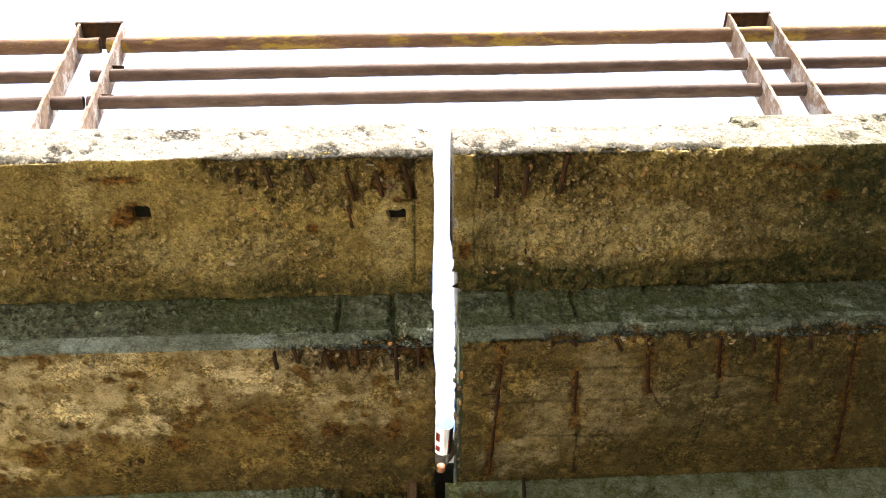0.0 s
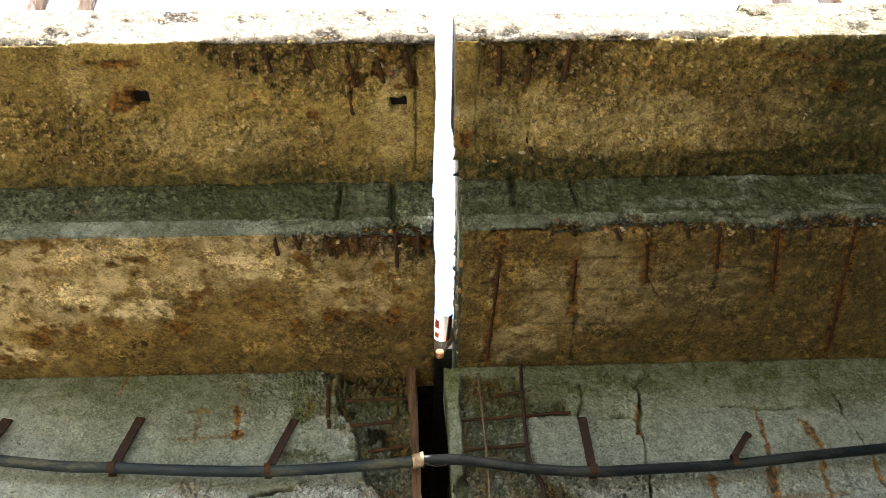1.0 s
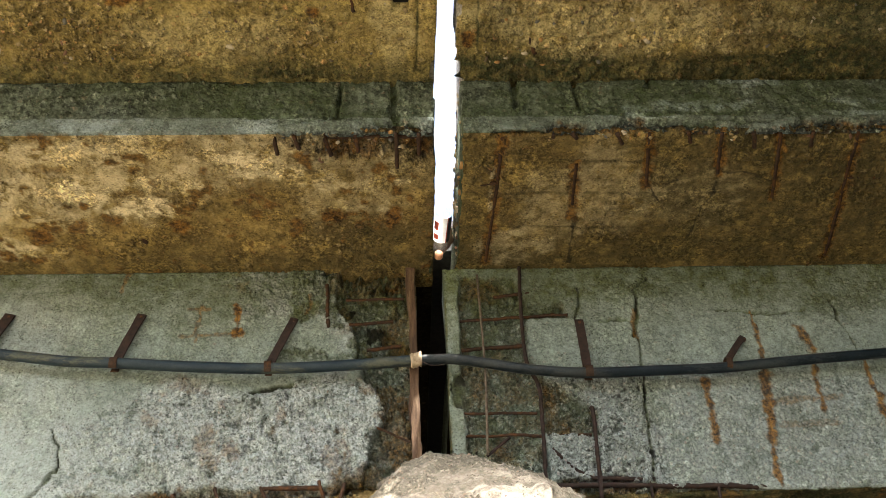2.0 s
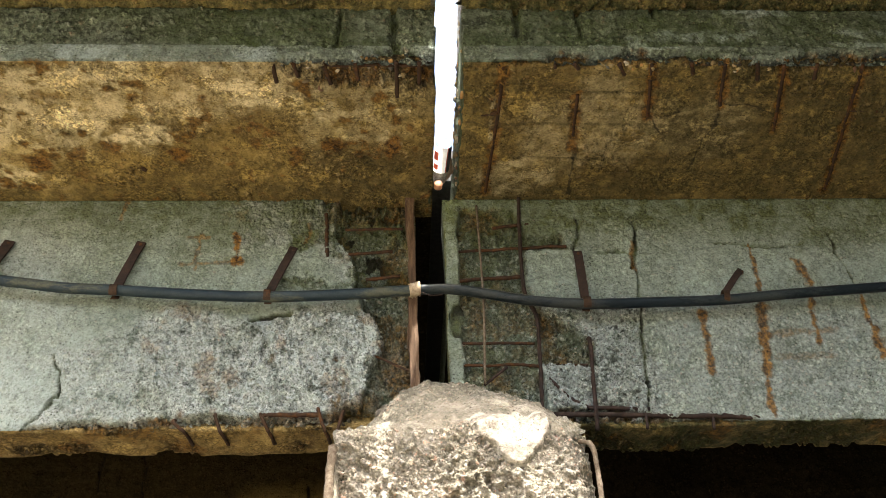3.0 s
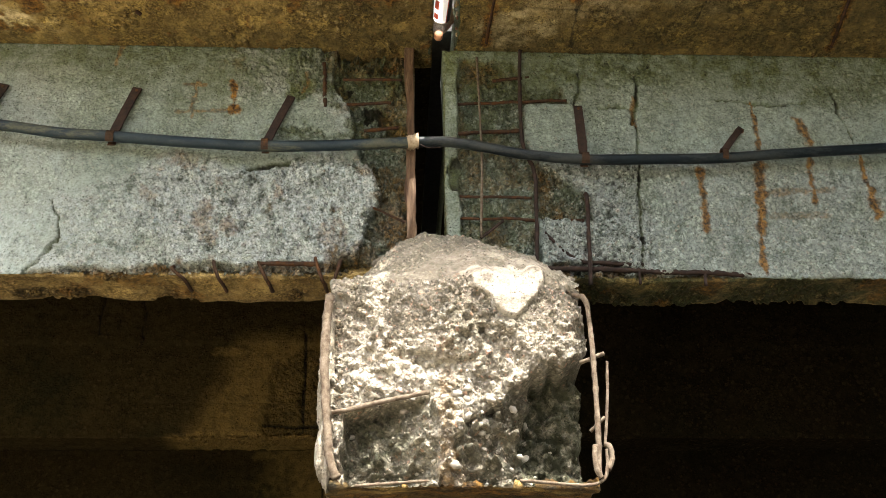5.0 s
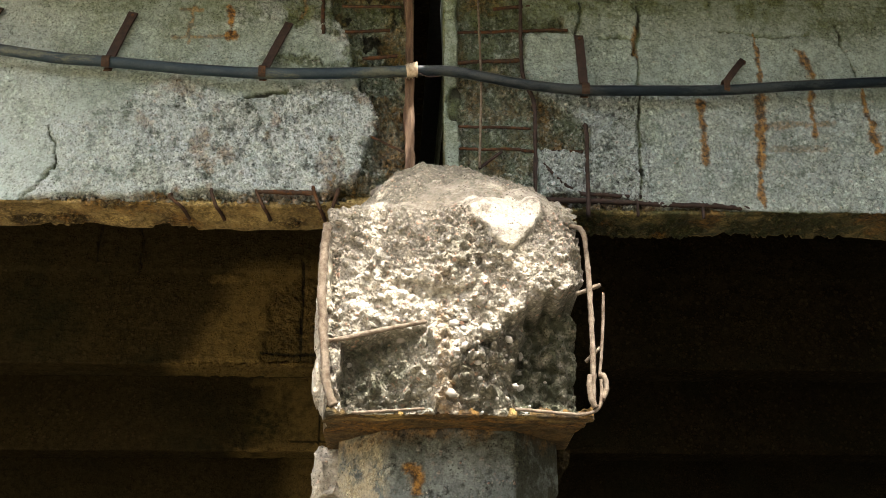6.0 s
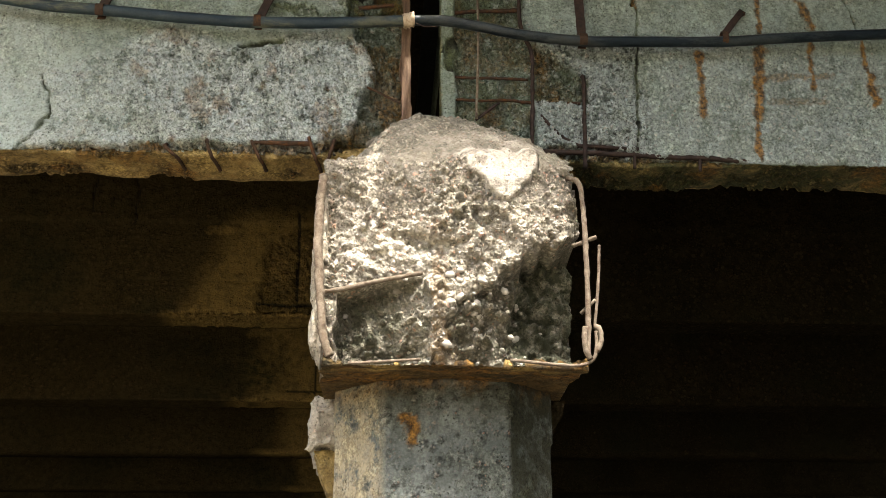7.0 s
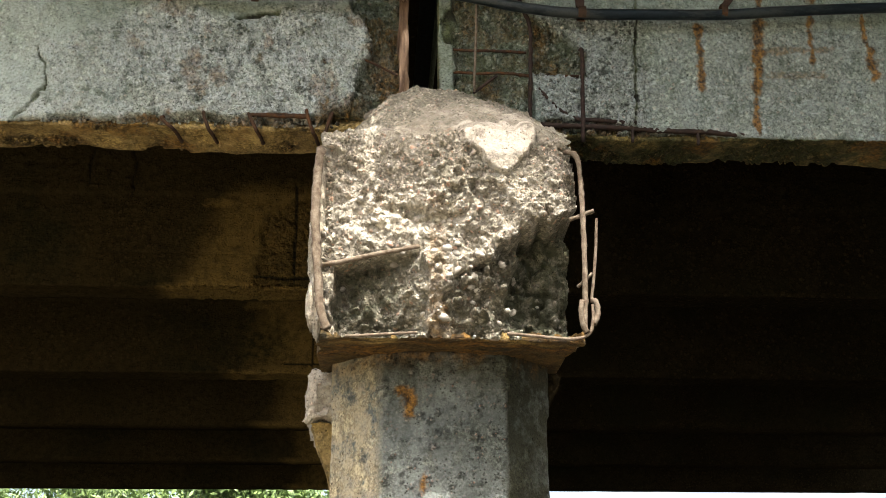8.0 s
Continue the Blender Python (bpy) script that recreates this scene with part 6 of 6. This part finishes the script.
# ---- ground and plants ----
def ground():
    m, nt, sh = shader("earth_and_gravel")
    co = nt.nodes.new("ShaderNodeTexCoord")
    sep = nt.nodes.new("ShaderNodeSeparateXYZ")
    nt.links.new(co.outputs["Object"], sep.inputs[0])
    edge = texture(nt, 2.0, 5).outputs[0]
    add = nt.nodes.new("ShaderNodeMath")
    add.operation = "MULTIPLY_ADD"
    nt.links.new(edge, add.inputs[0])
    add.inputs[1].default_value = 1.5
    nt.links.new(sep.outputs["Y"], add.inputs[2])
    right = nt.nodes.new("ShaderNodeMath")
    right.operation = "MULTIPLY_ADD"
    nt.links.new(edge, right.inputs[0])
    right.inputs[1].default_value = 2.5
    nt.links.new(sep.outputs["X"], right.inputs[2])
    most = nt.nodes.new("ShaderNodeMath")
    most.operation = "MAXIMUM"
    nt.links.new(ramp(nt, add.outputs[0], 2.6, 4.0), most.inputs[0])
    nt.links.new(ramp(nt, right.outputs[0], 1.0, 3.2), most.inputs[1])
    # Ground darkened below the bridge and to the right to cut bounce light.
    bounce_cut = most.outputs[0]
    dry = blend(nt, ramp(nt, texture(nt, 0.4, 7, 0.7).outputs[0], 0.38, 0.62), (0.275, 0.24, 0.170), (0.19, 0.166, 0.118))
    dark_ground = blend(nt, ramp(nt, texture(nt, 0.4, 7, 0.7).outputs[0], 0.38, 0.62), (0.024, 0.020, 0.012), (0.014, 0.012, 0.008))
    nt.links.new(blend(nt, bounce_cut, dry, dark_ground), sh.inputs["Base Color"])
    sh.inputs["Roughness"].default_value = 0.95
    relief(nt, sh, texture(nt, 0.06, 6, 0.7).outputs[0], 0.6, 0.02)
    xs = np.concatenate([np.linspace(-900, -16, 12), np.linspace(-14, 14, 57), np.linspace(16, 900, 12)])
    ys = np.concatenate([np.linspace(-900, -12, 12), np.linspace(-10, 24, 69), np.linspace(28, 900, 14)])
    X, Y = np.meshgrid(xs, ys)
    Z = 0.03 * fbm(X, Y, 2.0, 4, 400) * np.exp(-np.hypot(X, Y) / 40) - 0.02
    cols = len(xs)
    faces = [(i * cols + j, i * cols + j + 1, (i + 1) * cols + j + 1, (i + 1) * cols + j) for i in range(len(ys) - 1) for j in range(cols - 1)]
    return tagged(build("ground", np.stack([X, Y, Z], -1).reshape(-1, 3).tolist(), faces, m), "dry earth and gravel, darkened below the bridge and on the right to cut bounce light", "ground", "", "structure")


ground()
M_LEAF, nt, sh = shader("leaf_green")
info = nt.nodes.new("ShaderNodeNewGeometry")
nt.links.new(blend(nt, info.outputs["Random Per Island"], (0.045, 0.085, 0.018), (0.11, 0.17, 0.04)), sh.inputs["Base Color"])
sh.inputs["Roughness"].default_value = 0.55
sh.inputs["Transmission Weight"].default_value = 0.0
M_BARK = plain("grey_bark", (0.11, 0.09, 0.07), (0.06, 0.05, 0.04), 0.05, 0.95, 0, 0.8, 0.02, (1, 1, 0.3))


def leaf_cloud(rng, lumps, count, size):
    """Many folded leaves scattered in lumps."""
    verts, faces = [], []
    for _ in range(count):
        cx, cy, cz, r = lumps[int(rng.integers(len(lumps)))]
        v = rng.normal(size=3)
        v *= r * rng.random() ** 0.4 / np.linalg.norm(v)
        c = np.array([cx, cy, cz]) + v * (1, 1, 0.8)
        a = rng.normal(size=3)
        a[2] -= 0.6
        a /= np.linalg.norm(a)
        b = np.cross(a, rng.normal(size=3))
        b /= np.linalg.norm(b)
        n = np.cross(a, b)
        s = size * (0.6 + 0.8 * rng.random())
        k = len(verts)
        verts += [tuple(c - a * s), tuple(c + b * s * 0.32 + n * s * 0.1), tuple(c + a * s), tuple(c - b * s * 0.32 + n * s * 0.1)]
        faces += [(k, k + 1, k + 2), (k, k + 2, k + 3)]
    return verts, faces


def tree(x, y, height, spread, count, seed, size=0.11, low=0.35, label="leafy green tree on the bank, added out of view to block light"):
    rng = np.random.default_rng(seed)
    root = thing("tree", label, "tree", "trees on the bank")
    base = Vector((x, y, -EYE - 0.05))
    top = base + Vector((rng.normal() * 0.3, rng.normal() * 0.3, height * 0.8))
    trunk = glide([base, base.lerp(top, 0.35) + Vector((rng.normal() * 0.15, rng.normal() * 0.15, 0)), base.lerp(top, 0.7), top], 6)
    verts, faces, sides = [], [], 8
    limbs = [(trunk, 0.045 * height * 0.55)]
    lumps = []
    for k in range(9):
        s = base.lerp(top, low + (1 - low) * rng.random())
        w = rng.random() * 6.283
        e = s + Vector((math.cos(w), math.sin(w), 0.35 + 0.4 * rng.random())) * spread * (0.5 + 0.5 * rng.random())
        limbs.append((glide([s, s.lerp(e, 0.5) + Vector((0, 0, 0.15)), e], 4), 0.012 * height * 0.5))
        lumps.append((e.x, e.y, e.z + EYE, spread * (0.30 + 0.22 * rng.random())))
        m = s.lerp(e, 0.55)
        lumps.append((m.x, m.y, m.z + EYE + 0.2, spread * 0.3))
    lumps.append((top.x, top.y, top.z + EYE, spread * 0.5))
    for pts, r in limbs:
        start = len(verts)
        for k, p in enumerate(pts):
            rr = r * (1 - 0.8 * k / (len(pts) - 1))
            verts += [(p.x + rr * math.cos(6.283 * s / sides), p.y + rr * math.sin(6.283 * s / sides), p.z + EYE) for s in range(sides)]
        for k in range(len(pts) - 1):
            faces += [(start + k * sides + s, start + k * sides + (s + 1) % sides, start + (k + 1) * sides + (s + 1) % sides, start + (k + 1) * sides + s) for s in range(sides)]
    build("trunk", verts, faces, M_BARK, root, "grey trunk with limbs")
    v, f = leaf_cloud(rng, lumps, count, size)
    build("crown", v, f, M_LEAF, root, "loose green crown", False)
    return root


def shrub(x, y, height, spread, count, seed):
    rng = np.random.default_rng(seed)
    root = thing("shrub", "green shrub on the far bank beyond the bridge", "shrub", "shrubs on the far bank")
    lumps = [(x + rng.normal() * spread * 0.5, y + rng.normal() * spread * 0.5, height * (0.15 + 0.7 * rng.random()), spread * (0.35 + 0.25 * rng.random())) for _ in range(9)]
    v, f = leaf_cloud(rng, lumps, count, 0.10)
    build("foliage", v, f, M_LEAF, root)
    stems, faces = [], []
    for k in range(5):
        lx, ly, lz, _ = lumps[k]
        b = len(stems)
        for px, py, pz, r in ((x + 0.1 * k, y, -0.05, 0.03), (lx, ly, lz, 0.008)):
            stems += [(px + r * math.cos(6.283 * s / 5), py + r * math.sin(6.283 * s / 5), pz) for s in range(5)]
        faces += [(b + s, b + (s + 1) % 5, b + 5 + (s + 1) % 5, b + 5 + s) for s in range(5)]
    build("stems", stems, faces, M_BARK, root)


for k, x in enumerate((-15, -12.6, -10.6, -8.6, -6.8, -5.0, -3.2, -1.4, 0.2)):
    shrub(x, 24 + 1.5 * (k % 3), 6.2, 1.9, 7000, 500 + k)
for k, x in enumerate((-17, -14, -11.5, -9, -6.5, -4, -1.8)):
    shrub(x, 30 + (k % 2), 7.0, 2.3, 6000, 560 + k)
for k, x in enumerate((3.4, 5.0)):
    shrub(x, 26 + k, 5.4, 1.5, 900, 520 + k)
# Trees added out of view, mostly to block sun and sky on the right.
for k, (x, y, h, s) in enumerate(((4.9, -0.9, 7.5, 2.7), (5.2, -5.2, 8.5, 3.0), (-9.5, -8.0, 9.0, 3.4), (9.5, 0.6, 7.5, 2.6), (2.9, -3.4, 7.0, 2.3))):
    tree(x, y, h, s, 6500, 540 + k, 0.15)
